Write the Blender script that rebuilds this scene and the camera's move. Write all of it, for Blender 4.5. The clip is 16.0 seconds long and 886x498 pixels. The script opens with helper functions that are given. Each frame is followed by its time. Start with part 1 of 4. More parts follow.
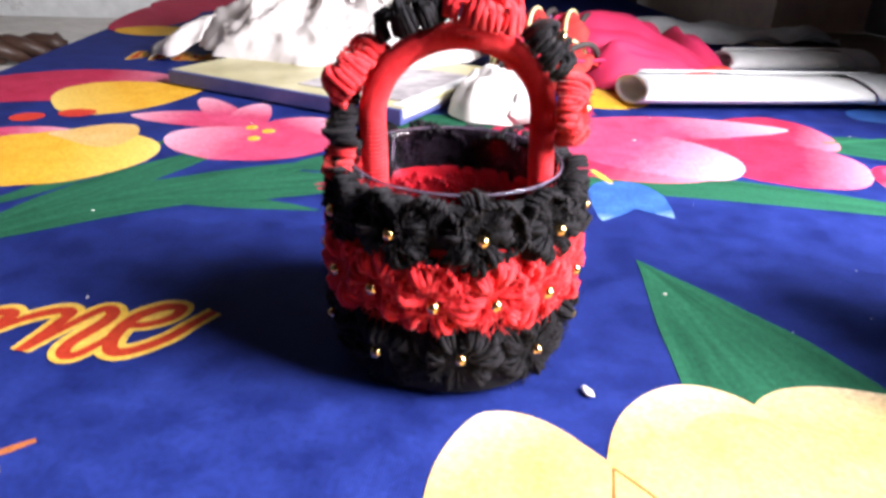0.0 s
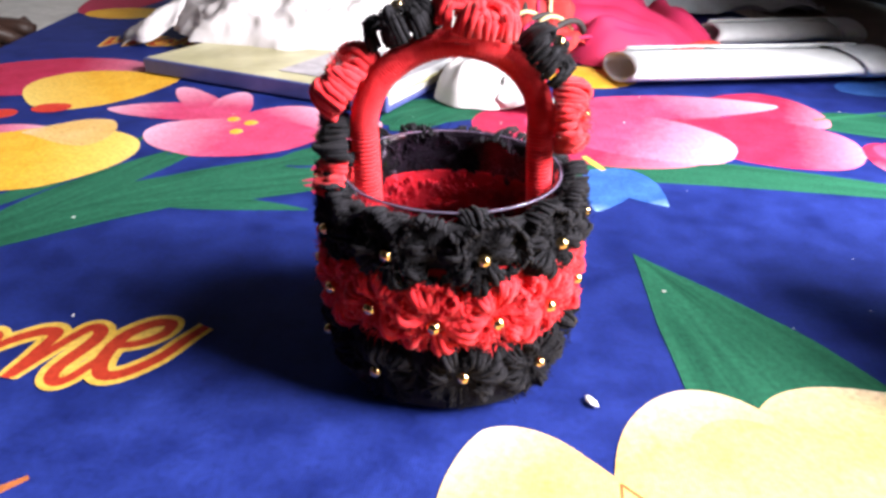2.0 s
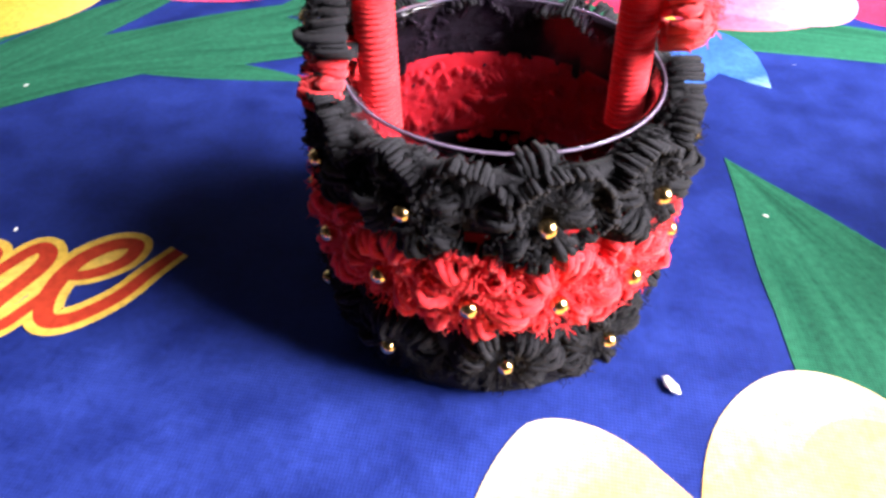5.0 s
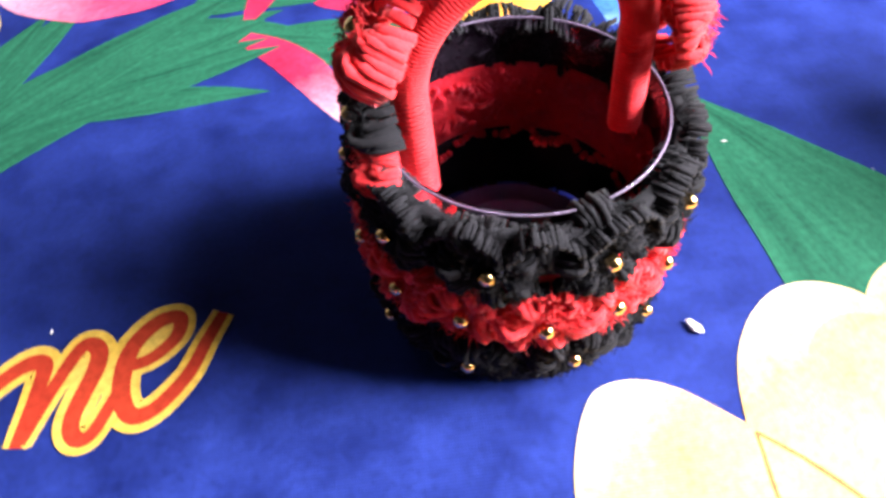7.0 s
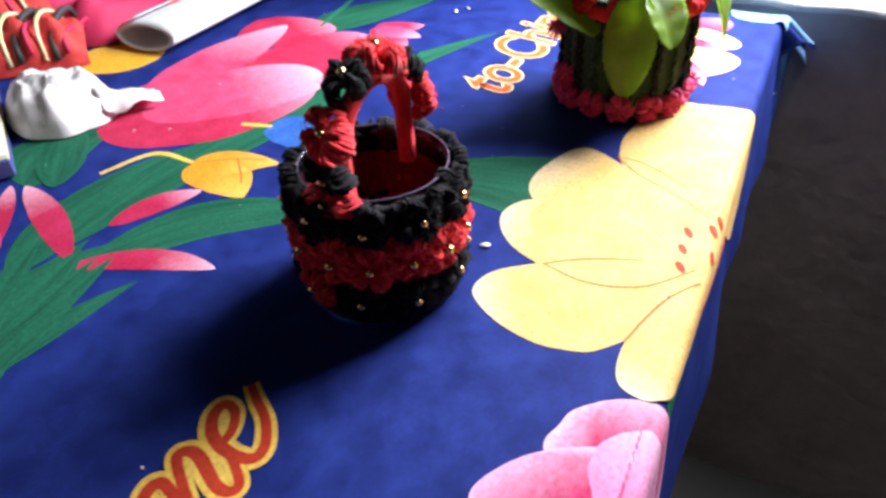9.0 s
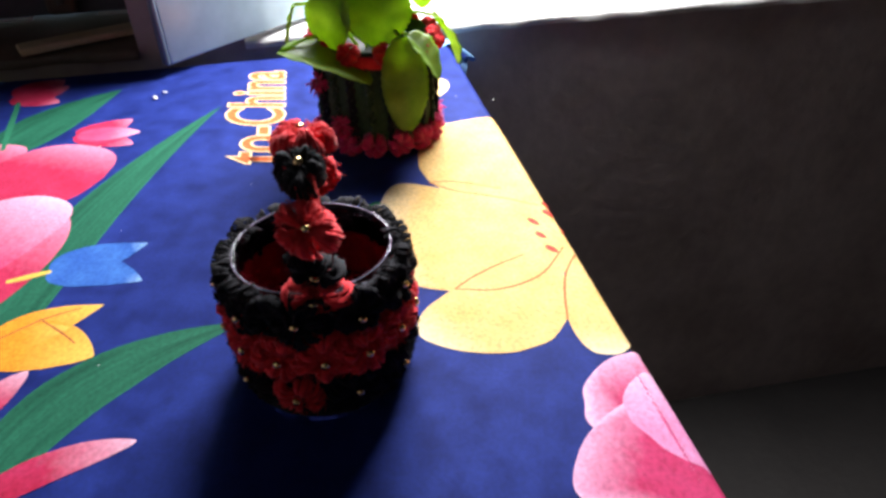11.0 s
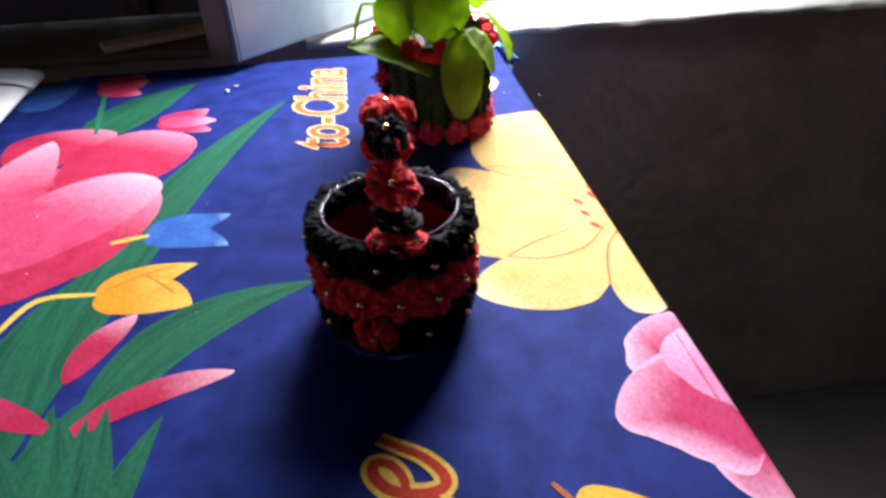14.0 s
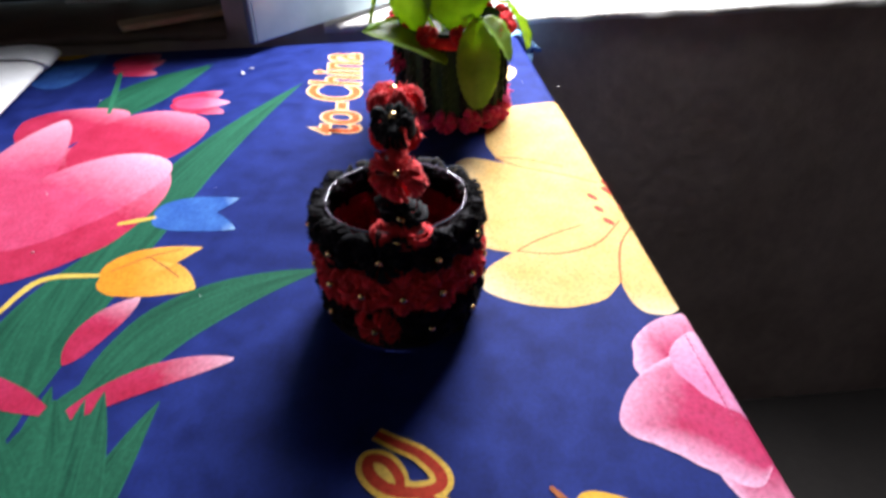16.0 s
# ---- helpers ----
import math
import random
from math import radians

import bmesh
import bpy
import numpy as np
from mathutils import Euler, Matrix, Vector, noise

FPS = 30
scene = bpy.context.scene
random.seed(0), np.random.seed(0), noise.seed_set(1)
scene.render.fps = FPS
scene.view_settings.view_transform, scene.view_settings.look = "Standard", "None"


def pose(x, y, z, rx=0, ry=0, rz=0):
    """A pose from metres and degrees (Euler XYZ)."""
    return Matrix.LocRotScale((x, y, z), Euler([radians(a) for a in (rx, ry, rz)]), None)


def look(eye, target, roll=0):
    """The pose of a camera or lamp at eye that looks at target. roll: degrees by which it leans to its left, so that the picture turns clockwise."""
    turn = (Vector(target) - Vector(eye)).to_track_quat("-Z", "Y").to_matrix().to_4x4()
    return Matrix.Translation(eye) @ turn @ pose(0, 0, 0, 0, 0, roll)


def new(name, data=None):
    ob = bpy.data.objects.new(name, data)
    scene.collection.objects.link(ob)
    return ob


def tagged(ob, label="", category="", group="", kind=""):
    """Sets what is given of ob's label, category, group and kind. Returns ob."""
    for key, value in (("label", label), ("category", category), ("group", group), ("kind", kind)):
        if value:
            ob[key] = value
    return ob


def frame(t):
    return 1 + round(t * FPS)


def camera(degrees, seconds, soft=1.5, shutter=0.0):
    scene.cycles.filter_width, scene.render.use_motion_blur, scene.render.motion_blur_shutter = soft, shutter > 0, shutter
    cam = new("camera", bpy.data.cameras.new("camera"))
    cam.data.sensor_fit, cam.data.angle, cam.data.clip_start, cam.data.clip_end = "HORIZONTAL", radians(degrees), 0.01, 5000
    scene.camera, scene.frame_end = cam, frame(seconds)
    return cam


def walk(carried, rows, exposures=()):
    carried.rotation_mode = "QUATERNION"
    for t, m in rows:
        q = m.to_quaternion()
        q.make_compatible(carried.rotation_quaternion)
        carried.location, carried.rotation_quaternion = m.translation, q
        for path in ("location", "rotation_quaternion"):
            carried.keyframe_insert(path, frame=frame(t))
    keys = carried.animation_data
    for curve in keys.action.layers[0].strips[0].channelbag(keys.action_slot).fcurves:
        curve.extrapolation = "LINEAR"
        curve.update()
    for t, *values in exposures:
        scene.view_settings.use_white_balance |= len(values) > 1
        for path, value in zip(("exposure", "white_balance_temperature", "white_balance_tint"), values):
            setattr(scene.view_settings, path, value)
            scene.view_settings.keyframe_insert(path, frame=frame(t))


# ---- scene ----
cam = camera(66.4, 16.0, 3.0, 0.3)
PATH = [
    (0, (0.025, 0.012, 0.148), (-0.198, 1.794, -0.732), 2.1),
    (0.5, (0.024, 0.016, 0.167), (-0.193, 1.827, -0.654), 1.6),
    (1, (0.021, 0.017, 0.162), (-0.189, 1.808, -0.704), 1.5),
    (1.5, (0.016, 0.021, 0.161), (-0.19, 1.789, -0.752), 0.9),
    (2, (0.019, 0.024, 0.158), (-0.154, 1.771, -0.801), 1.1),
    (2.5, (0.019, 0.031, 0.151), (-0.137, 1.731, -0.891), 0.3),
    (3, (0.013, 0.042, 0.146), (-0.137, 1.723, -0.927), 0.7),
    (3.5, (0.007, 0.06, 0.141), (-0.148, 1.723, -0.958), 1.0),
    (4, (0.002, 0.072, 0.133), (-0.183, 1.709, -1.002), 0.8),
    (4.2, (0.002, 0.077, 0.129), (-0.184, 1.701, -1.023), 0.7),
    (6.3, (0.022, 0.104, 0.185), (-0.244, 1.218, -1.454), 0.9),
    (6.5, (0.018, 0.096, 0.181), (-0.252, 1.223, -1.45), -1.0),
    (7, (-0.028, 0.108, 0.187), (0.03, 1.317, -1.405), -4.4),
    (7.5, (-0.074, 0.104, 0.192), (0.406, 1.22, -1.396), 0.6),
    (8, (-0.088, 0.095, 0.197), (0.665, 1.052, -1.389), 2.1),
    (8.5, (-0.119, 0.078, 0.211), (0.841, 1.008, -1.277), 0.8),
    (9, (-0.198, 0.028, 0.238), (1.01, 1.048, -0.986), -2.5),
    (9.5, (-0.239, 0.028, 0.256), (1.143, 0.823, -0.952), -1.6),
    (9.7, (-0.24, 0.05, 0.251), (1.259, 0.665, -0.922), -2.1),
    (11.8, (-0.275, 0.188, 0.248), (1.355, 0.203, -0.91), -1.0),
    (12, (-0.28, 0.193, 0.252), (1.359, 0.232, -0.895), -1.0),
    (12.5, (-0.29, 0.201, 0.257), (1.378, 0.301, -0.841), -0.9),
    (13, (-0.293, 0.197, 0.256), (1.366, 0.331, -0.852), -1.5),
    (13.5, (-0.301, 0.191, 0.261), (1.377, 0.349, -0.815), -2.4),
    (14, (-0.309, 0.179, 0.253), (1.345, 0.342, -0.858), -2.3),
    (14.5, (-0.302, 0.171, 0.238), (1.293, 0.283, -0.964), -2.3),
    (15, (-0.297, 0.175, 0.248), (1.326, 0.345, -0.907), -3.5),
    (15.5, (-0.297, 0.177, 0.262), (1.403, 0.308, -0.783), -1.8),
    (16, (-0.3, 0.174, 0.25), (1.331, 0.386, -0.889), -1.4),
]

# ---------------------------------------------------------------- light
EXPOSURES = [(0, 1.36, 6450, 14), (2.0, 1.38, 6350, 14), (3.3, 1.5, 6300, 13), (4.2, 1.7, 6300, 13), (6.3, 1.8, 6500, 12), (7.0, 1.85, 6300, 12), (7.5, 1.75, 5600, 12), (8.0, 0.98, 4700, 10), (8.5, 0.76, 5000, 10), (9.0, 0.82, 6000, 10), (12.0, 0.58, 6150, 11), (16.0, 0.58, 6150, 12)]
walk(cam, [(t, look(eye, target, roll)) for t, eye, target, roll in PATH], EXPOSURES)

TURN = radians(12)          # the table and the room stand turned by this much
CA, SA = math.cos(TURN), math.sin(TURN)
EDGE_V, END_U, BACK_U, FAR_V = 0.081, 0.537, -0.35, 1.58
WALL_U, SILL_Z = 0.607, 0.004


def room(u, v, z=0.0):
    """From the room's own axes to the world's."""
    return Vector((u * CA - v * SA, u * SA + v * CA, z))


def axes(x, y):
    """From the world's axes to the room's."""
    return x * CA + y * SA, -x * SA + y * CA


ROOM = Matrix.Rotation(TURN, 4, "Z")

world = bpy.data.worlds.new("sky")
scene.world = world
world.use_nodes = True
wn = world.node_tree
sky = wn.nodes.new("ShaderNodeTexSky")
sky.sky_type, sky.sun_disc = "NISHITA", False
sky.sun_elevation, sky.sun_rotation = radians(58), radians(270 - 12)
wn.links.new(sky.outputs[0], wn.nodes["Background"].inputs[0])
wn.nodes["Background"].inputs[1].default_value = 0.07

sun = new("sun", bpy.data.lights.new("sun", "SUN"))
sun.data.energy, sun.data.angle, sun.data.color = 4.0, radians(0.5), (1, 0.95, 0.88)
sun.matrix_world = look(room(-6.0, -1.5, 9.8), room(0.0, 0.0, 0))

daylight = new("window_daylight", bpy.data.lights.new("window_daylight", "AREA"))
daylight.data.shape, daylight.data.size, daylight.data.size_y = "RECTANGLE", 0.36, 0.46
daylight.data.energy, daylight.data.color = 17.5, (1.0, 0.97, 0.96)
daylight.matrix_world = look(room(0.655, -0.005, 0.475), room(0.05, 0.28, 0.04))


# ---------------------------------------------------------------- materials
def mat(name, rough=0.6, metal=0.0):
    m = bpy.data.materials.new(name)
    m.use_nodes = True
    b = m.node_tree.nodes["Principled BSDF"]
    b.inputs["Roughness"].default_value, b.inputs["Metallic"].default_value = rough, metal
    return m, m.node_tree, b


def node(nt, kind, **values):
    n = nt.nodes.new(kind)
    for key, value in values.items():
        n.inputs[key].default_value = value
    return n


def noise_tex(nt, scale, detail=4, rough=0.6, coord="Object"):
    tc = nt.nodes.new("ShaderNodeTexCoord")
    n = node(nt, "ShaderNodeTexNoise", Scale=scale, Detail=detail, Roughness=rough)
    nt.links.new(tc.outputs[coord], n.inputs["Vector"])
    return n


def ramp(nt, source, stops):
    r = nt.nodes.new("ShaderNodeValToRGB")
    el = r.color_ramp.elements
    while len(el) < len(stops):
        el.new(0.5)
    for e, (p, c) in zip(el, stops):
        e.position, e.color = p, (*c, 1)
    nt.links.new(source, r.inputs[0])
    return r


def mix(nt, kind, fac, a, b):
    n = nt.nodes.new("ShaderNodeMix")
    n.data_type, n.blend_type = "RGBA", kind
    for socket, value in ((n.inputs[0], fac), (n.inputs[6], a), (n.inputs[7], b)):
        if isinstance(value, (int, float)):
            socket.default_value = value
        elif isinstance(value, tuple):
            socket.default_value = (*value, 1)
        else:
            nt.links.new(value, socket)
    return n.outputs[2]


def bump(nt, b, height, strength, distance):
    n = node(nt, "ShaderNodeBump", Strength=strength, Distance=distance)
    nt.links.new(height, n.inputs["Height"])
    nt.links.new(n.outputs[0], b.inputs["Normal"])


def surface(name, low, high, scale=20, rough=0.7, bump_scale=200, bump_by=0.3, depth=0.0005, metal=0.0, sheen=0.0):
    """A plain surface with stains, grain and fine relief."""
    m, nt, b = mat(name, rough, metal)
    n1, n2 = noise_tex(nt, scale), noise_tex(nt, bump_scale, 3)
    c1 = ramp(nt, n1.outputs[0], [(0.3, low), (0.7, high)])
    c = mix(nt, "MULTIPLY", 0.5, c1.outputs[0], ramp(nt, n2.outputs[0], [(0.25, (0.72, 0.72, 0.72)), (0.7, (1.1, 1.1, 1.1))]).outputs[0])
    nt.links.new(c, b.inputs["Base Color"])
    b.inputs["Sheen Weight"].default_value = sheen
    bump(nt, b, n2.outputs[0], bump_by, depth)
    return m


def weave(nt, b, strength=0.22):
    """Threads of the cloth as relief, and the faded grain of the print."""
    tc = nt.nodes.new("ShaderNodeTexCoord")
    waves = []
    for axis in ("X", "Y"):
        w = node(nt, "ShaderNodeTexWave", Scale=330.0, Distortion=1.5, Detail=1.0)
        w.bands_direction = axis
        nt.links.new(tc.outputs["Object"], w.inputs["Vector"])
        waves.append(w.outputs["Fac"])
    n = noise_tex(nt, 900, 2)
    total = mix(nt, "ADD", 0.5, mix(nt, "ADD", 1.0, waves[0], waves[1]), n.outputs[0])
    bump(nt, b, total, strength, 0.0002)
    return n


def cloth_print(name, low, high, tip=None, tip_from=0.35, vein=None, edge=False, rough=0.72):
    """A printed colour on the cloth that shades towards the petal's tip."""
    m, nt, b = mat(name, rough)
    n = noise_tex(nt, 45, 5)
    colour = ramp(nt, n.outputs[0], [(0.3, low), (0.72, high)]).outputs[0]
    uv = nt.nodes.new("ShaderNodeUVMap")
    sep = nt.nodes.new("ShaderNodeSeparateXYZ")
    nt.links.new(uv.outputs[0], sep.inputs[0])
    grain = noise_tex(nt, 160, 3)
    if tip:
        add = nt.nodes.new("ShaderNodeMath")
        add.operation = "MULTIPLY_ADD"
        add.inputs[1].default_value, add.inputs[2].default_value = 0.16, -0.08
        nt.links.new(grain.outputs[0], add.inputs[0])
        tot = nt.nodes.new("ShaderNodeMath")
        along = sep.outputs[0]
        if edge:                       # the pale rim follows the whole outline
            across = nt.nodes.new("ShaderNodeMath")
            across.operation = "MULTIPLY_ADD"
            across.inputs[1].default_value, across.inputs[2].default_value = 2.0, -1.0
            nt.links.new(sep.outputs[1], across.inputs[0])
            size = nt.nodes.new("ShaderNodeMath")
            size.operation = "ABSOLUTE"
            nt.links.new(across.outputs[0], size.inputs[0])
            most = nt.nodes.new("ShaderNodeMath")
            most.operation = "MAXIMUM"
            nt.links.new(size.outputs[0], most.inputs[0])
            nt.links.new(sep.outputs[0], most.inputs[1])
            along = most.outputs[0]
        nt.links.new(along, tot.inputs[0])
        nt.links.new(add.outputs[0], tot.inputs[1])
        fac = ramp(nt, tot.outputs[0], [(tip_from, (0, 0, 0)), (1.0, (1, 1, 1))]).outputs[0]
        colour = mix(nt, "MIX", fac, colour, tip)
    if vein:
        # two-toned blade: each half shades from the midrib outwards
        sway = nt.nodes.new("ShaderNodeMath")
        sway.operation = "MULTIPLY_ADD"
        sway.inputs[1].default_value = 0.09
        nt.links.new(grain.outputs[0], sway.inputs[0])
        nt.links.new(sep.outputs[1], sway.inputs[2])
        shade = ramp(nt, sway.outputs[0], [(0.05, (0.6, 0.6, 0.6)), (0.3, (0.25, 0.25, 0.25)), (0.52, (0.1, 0.1, 0.1)), (0.58, (0.6, 0.6, 0.6)), (0.8, (0.4, 0.4, 0.4)), (1.0, (0.15, 0.15, 0.15))]).outputs[0]
        colour = mix(nt, "MIX", shade, colour, vein)
        stretch = nt.nodes.new("ShaderNodeVectorMath")
        stretch.operation = "MULTIPLY"
        stretch.inputs[1].default_value = (3.0, 9.0, 1.0)
        nt.links.new(uv.outputs[0], stretch.inputs[0])
        streak = node(nt, "ShaderNodeTexNoise", Scale=1.0, Detail=3.0, Roughness=0.6)
        nt.links.new(stretch.outputs[0], streak.inputs["Vector"])
        paler = ramp(nt, streak.outputs[0], [(0.42, (0, 0, 0)), (0.70, (0.4, 0.4, 0.4))]).outputs[0]
        colour = mix(nt, "MIX", paler, colour, (0.03, 0.15, 0.088))
        darker = ramp(nt, streak.outputs[0], [(0.3, (0.7, 0.7, 0.72)), (0.5, (1, 1, 1))]).outputs[0]
        colour = mix(nt, "MULTIPLY", 1.0, colour, darker)
    worn = noise_tex(nt, 420, 4)
    colour = mix(nt, "MULTIPLY", 0.6, colour, ramp(nt, worn.outputs[0], [(0.3, (0.58, 0.58, 0.6)), (0.52, (1, 1, 1)), (0.72, (1.3, 1.3, 1.3))]).outputs[0])
    nt.links.new(colour, b.inputs["Base Color"])
    b.inputs["Specular IOR Level"].default_value = 0.1
    weave(nt, b)
    return m


BLUE = cloth_print("printed_blue_cloth", (0.0064, 0.0134, 0.108), (0.0205, 0.038, 0.236))


def let_through(m, colour, share):
    nt = m.node_tree
    b = next(n for n in nt.nodes if n.type == "BSDF_PRINCIPLED")
    t = node(nt, "ShaderNodeBsdfTranslucent", Color=(*colour, 1))
    both = node(nt, "ShaderNodeMixShader", Fac=share)
    nt.links.new(b.outputs[0], both.inputs[1])
    nt.links.new(t.outputs[0], both.inputs[2])
    nt.links.new(both.outputs[0], nt.nodes["Material Output"].inputs[0])


let_through(BLUE, (0.2, 0.36, 0.66), 0.16)
PRINT = {
    "leaf": cloth_print("printed_leaf", (0.0075, 0.066, 0.036), (0.013, 0.092, 0.05), vein=(0.02, 0.125, 0.07)),
    "pink_dark": cloth_print("printed_dark_pink", (0.36, 0.014, 0.05), (0.48, 0.032, 0.09), (0.76, 0.27, 0.4), 0.6),
    "pink_light": cloth_print("printed_light_pink", (0.47, 0.035, 0.1), (0.58, 0.08, 0.18), (0.82, 0.46, 0.6), 0.5),
    "pink_slim": cloth_print("printed_slim_pink", (0.34, 0.012, 0.045), (0.45, 0.03, 0.095), (0.8, 0.46, 0.58), 0.55),
    "pink_rim": cloth_print("printed_pink_with_pale_rim", (0.38, 0.018, 0.075), (0.48, 0.045, 0.14), (0.72, 0.4, 0.56), 0.55, edge=True),
    "pink_pale": cloth_print("printed_pale_pink", (0.54, 0.17, 0.32), (0.62, 0.24, 0.41), (0.7, 0.42, 0.56), 0.5),
    "yellow_pale": cloth_print("printed_pale_yellow", (0.60, 0.362, 0.105), (0.68, 0.445, 0.175), (0.70, 0.58, 0.40), 0.68),
    "yellow_fill": cloth_print("printed_plain_yellow", (0.60, 0.362, 0.105), (0.68, 0.445, 0.175)),
    "yellow_deep": cloth_print("printed_deep_yellow", (0.66, 0.33, 0.02), (0.74, 0.43, 0.05), (0.78, 0.58, 0.16), 0.5),
    "orange": cloth_print("printed_orange", (0.66, 0.22, 0.012), (0.74, 0.30, 0.025), (0.80, 0.50, 0.10), 0.4),
    "corner_backlight": cloth_print("backlit_pale_blue", (0.16, 0.33, 0.56), (0.24, 0.42, 0.66)),
    "blue": cloth_print("printed_light_blue", (0.02, 0.07, 0.3), (0.05, 0.15, 0.45), (0.3, 0.5, 0.78), 0.72),
    "red": cloth_print("printed_red", (0.5, 0.03, 0.02), (0.58, 0.06, 0.03)),
    "red_line": cloth_print("printed_brown_line", (0.3, 0.09, 0.03), (0.36, 0.12, 0.04)),
    "stem_yellow": cloth_print("printed_yellow_stem", (0.6, 0.42, 0.06), (0.66, 0.5, 0.1)),
    "stem_green": cloth_print("printed_green_stem", (0.02, 0.13, 0.07), (0.03, 0.17, 0.09)),
    "letter": cloth_print("printed_letter_red", (0.36, 0.028, 0.014), (0.44, 0.045, 0.018)),
    "letter_rim": cloth_print("printed_letter_yellow", (0.62, 0.38, 0.05), (0.72, 0.48, 0.1)),
    "letter_rim_pale": cloth_print("printed_letter_cream", (0.75, 0.5, 0.25), (0.8, 0.6, 0.36)),
    "letter_orange": cloth_print("printed_letter_orange", (0.6, 0.08, 0.02), (0.7, 0.13, 0.03)),
}


def yarn(name, low, high, sheen):
    m, nt, b = mat(name, 0.9)
    n = noise_tex(nt, 260, 3)
    info = nt.nodes.new("ShaderNodeObjectInfo")
    geo = nt.nodes.new("ShaderNodeNewGeometry")
    c = ramp(nt, n.outputs[0], [(0.3, low), (0.7, high)]).outputs[0]
    c = mix(nt, "MULTIPLY", 0.5, c, ramp(nt, geo.outputs["Random Per Island"], [(0.0, (0.6, 0.6, 0.6)), (1.0, (1.15, 1.15, 1.15))]).outputs[0])
    nt.links.new(c, b.inputs["Base Color"])
    b.inputs["Sheen Weight"].default_value, b.inputs["Sheen Roughness"].default_value = sheen, 0.5
    b.inputs["Specular IOR Level"].default_value = 0.25
    fib = noise_tex(nt, 1500, 2)
    bump(nt, b, fib.outputs[0], 0.6, 0.0004)
    return m


RED_YARN = yarn("red_yarn", (0.64, 0.013, 0.02), (0.8, 0.035, 0.045), 0.12)
BLACK_YARN = yarn("black_yarn", (0.004, 0.0035, 0.0055), (0.010, 0.009, 0.0125), 0.02)
PINK_YARN = yarn("pink_yarn", (0.5, 0.01, 0.09), (0.66, 0.03, 0.16), 0.25)
GREEN_YARN = yarn("dark_green_yarn", (0.012, 0.03, 0.012), (0.03, 0.06, 0.025), 0.1)


def clear(name, tint, rough=0.05):
    m, nt, b = mat(name, rough)
    b.inputs["Base Color"].default_value = (*tint, 1)
    b.inputs["Transmission Weight"].default_value, b.inputs["IOR"].default_value = 1.0, 1.22
    return m


TUB = clear("smoky_clear_plastic", (0.5, 0.37, 0.5))
FILM = surface("milky_plastic_film", (0.5, 0.53, 0.57), (0.66, 0.69, 0.72), 20, 0.3, 60, 0.2, 0.001)
LIP = surface("grey_violet_plastic", (0.09, 0.08, 0.11), (0.14, 0.125, 0.165), 30, 0.55, 90, 0.05)
PURPLE_PLASTIC = surface("dark_violet_plastic", (0.055, 0.042, 0.1), (0.09, 0.07, 0.15), 30, 0.15, 90, 0.05)
GOLD = surface("gold_bead", (0.75, 0.5, 0.2), (0.85, 0.62, 0.3), 60, 0.18, 300, 0.05, metal=1.0)
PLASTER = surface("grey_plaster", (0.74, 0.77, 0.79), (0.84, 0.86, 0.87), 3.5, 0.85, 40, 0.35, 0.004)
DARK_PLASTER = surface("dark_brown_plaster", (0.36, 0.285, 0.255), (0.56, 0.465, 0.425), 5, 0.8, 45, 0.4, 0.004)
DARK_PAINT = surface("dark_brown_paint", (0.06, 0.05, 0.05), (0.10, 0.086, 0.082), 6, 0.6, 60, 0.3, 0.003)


def crack(m):
    """Fine hairline cracks over a plastered wall."""
    nt = m.node_tree
    b = next(n for n in nt.nodes if n.type == "BSDF_PRINCIPLED")
    base = b.inputs["Base Color"].links[0].from_socket
    warp = noise_tex(nt, 6, 5)
    spot = nt.nodes.new("ShaderNodeTexCoord")
    at = mix(nt, "ADD", 0.35, spot.outputs["Object"], warp.outputs["Color"])
    v = nt.nodes.new("ShaderNodeTexVoronoi")
    v.feature = "DISTANCE_TO_EDGE"
    v.inputs["Scale"].default_value = 2.6
    nt.links.new(at, v.inputs["Vector"])
    thin = ramp(nt, v.outputs["Distance"], [(0.0, (0.62, 0.6, 0.58)), (0.012, (1, 1, 1))]).outputs[0]
    nt.links.new(mix(nt, "MULTIPLY", 0.7, base, thin), b.inputs["Base Color"])


crack(PLASTER)
LIME = surface("whitewashed_sill", (0.62, 0.6, 0.56), (0.8, 0.78, 0.74), 14, 0.8, 70, 0.5, 0.004)
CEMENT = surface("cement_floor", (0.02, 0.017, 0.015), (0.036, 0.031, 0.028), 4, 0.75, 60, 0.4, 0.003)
CEILING = surface("dark_ceiling", (0.07, 0.06, 0.055), (0.11, 0.1, 0.09), 3, 0.9, 40, 0.3, 0.003)
SHUTTER_PAINT = surface("blue_grey_painted_steel", (0.30, 0.40, 0.43), (0.37, 0.47, 0.50), 12, 0.24, 30, 0.12, 0.001)
DARK_STEEL = surface("dark_blue_grey_paint", (0.1, 0.13, 0.16), (0.16, 0.19, 0.23), 12, 0.4, 40, 0.2, 0.001)
DARK_WOOD = surface("dark_wood", (0.09, 0.066, 0.05), (0.16, 0.115, 0.085), 14, 0.55, 70, 0.4, 0.002)
DARK_LEAF = surface("blackish_blue_painted_wood", (0.07, 0.072, 0.09), (0.12, 0.122, 0.15), 9, 0.55, 60, 0.35, 0.002)
SUNLIT_WOOD = surface("sunlit_wood", (0.5, 0.37, 0.22), (0.62, 0.48, 0.3), 22, 0.6, 90, 0.3, 0.001)
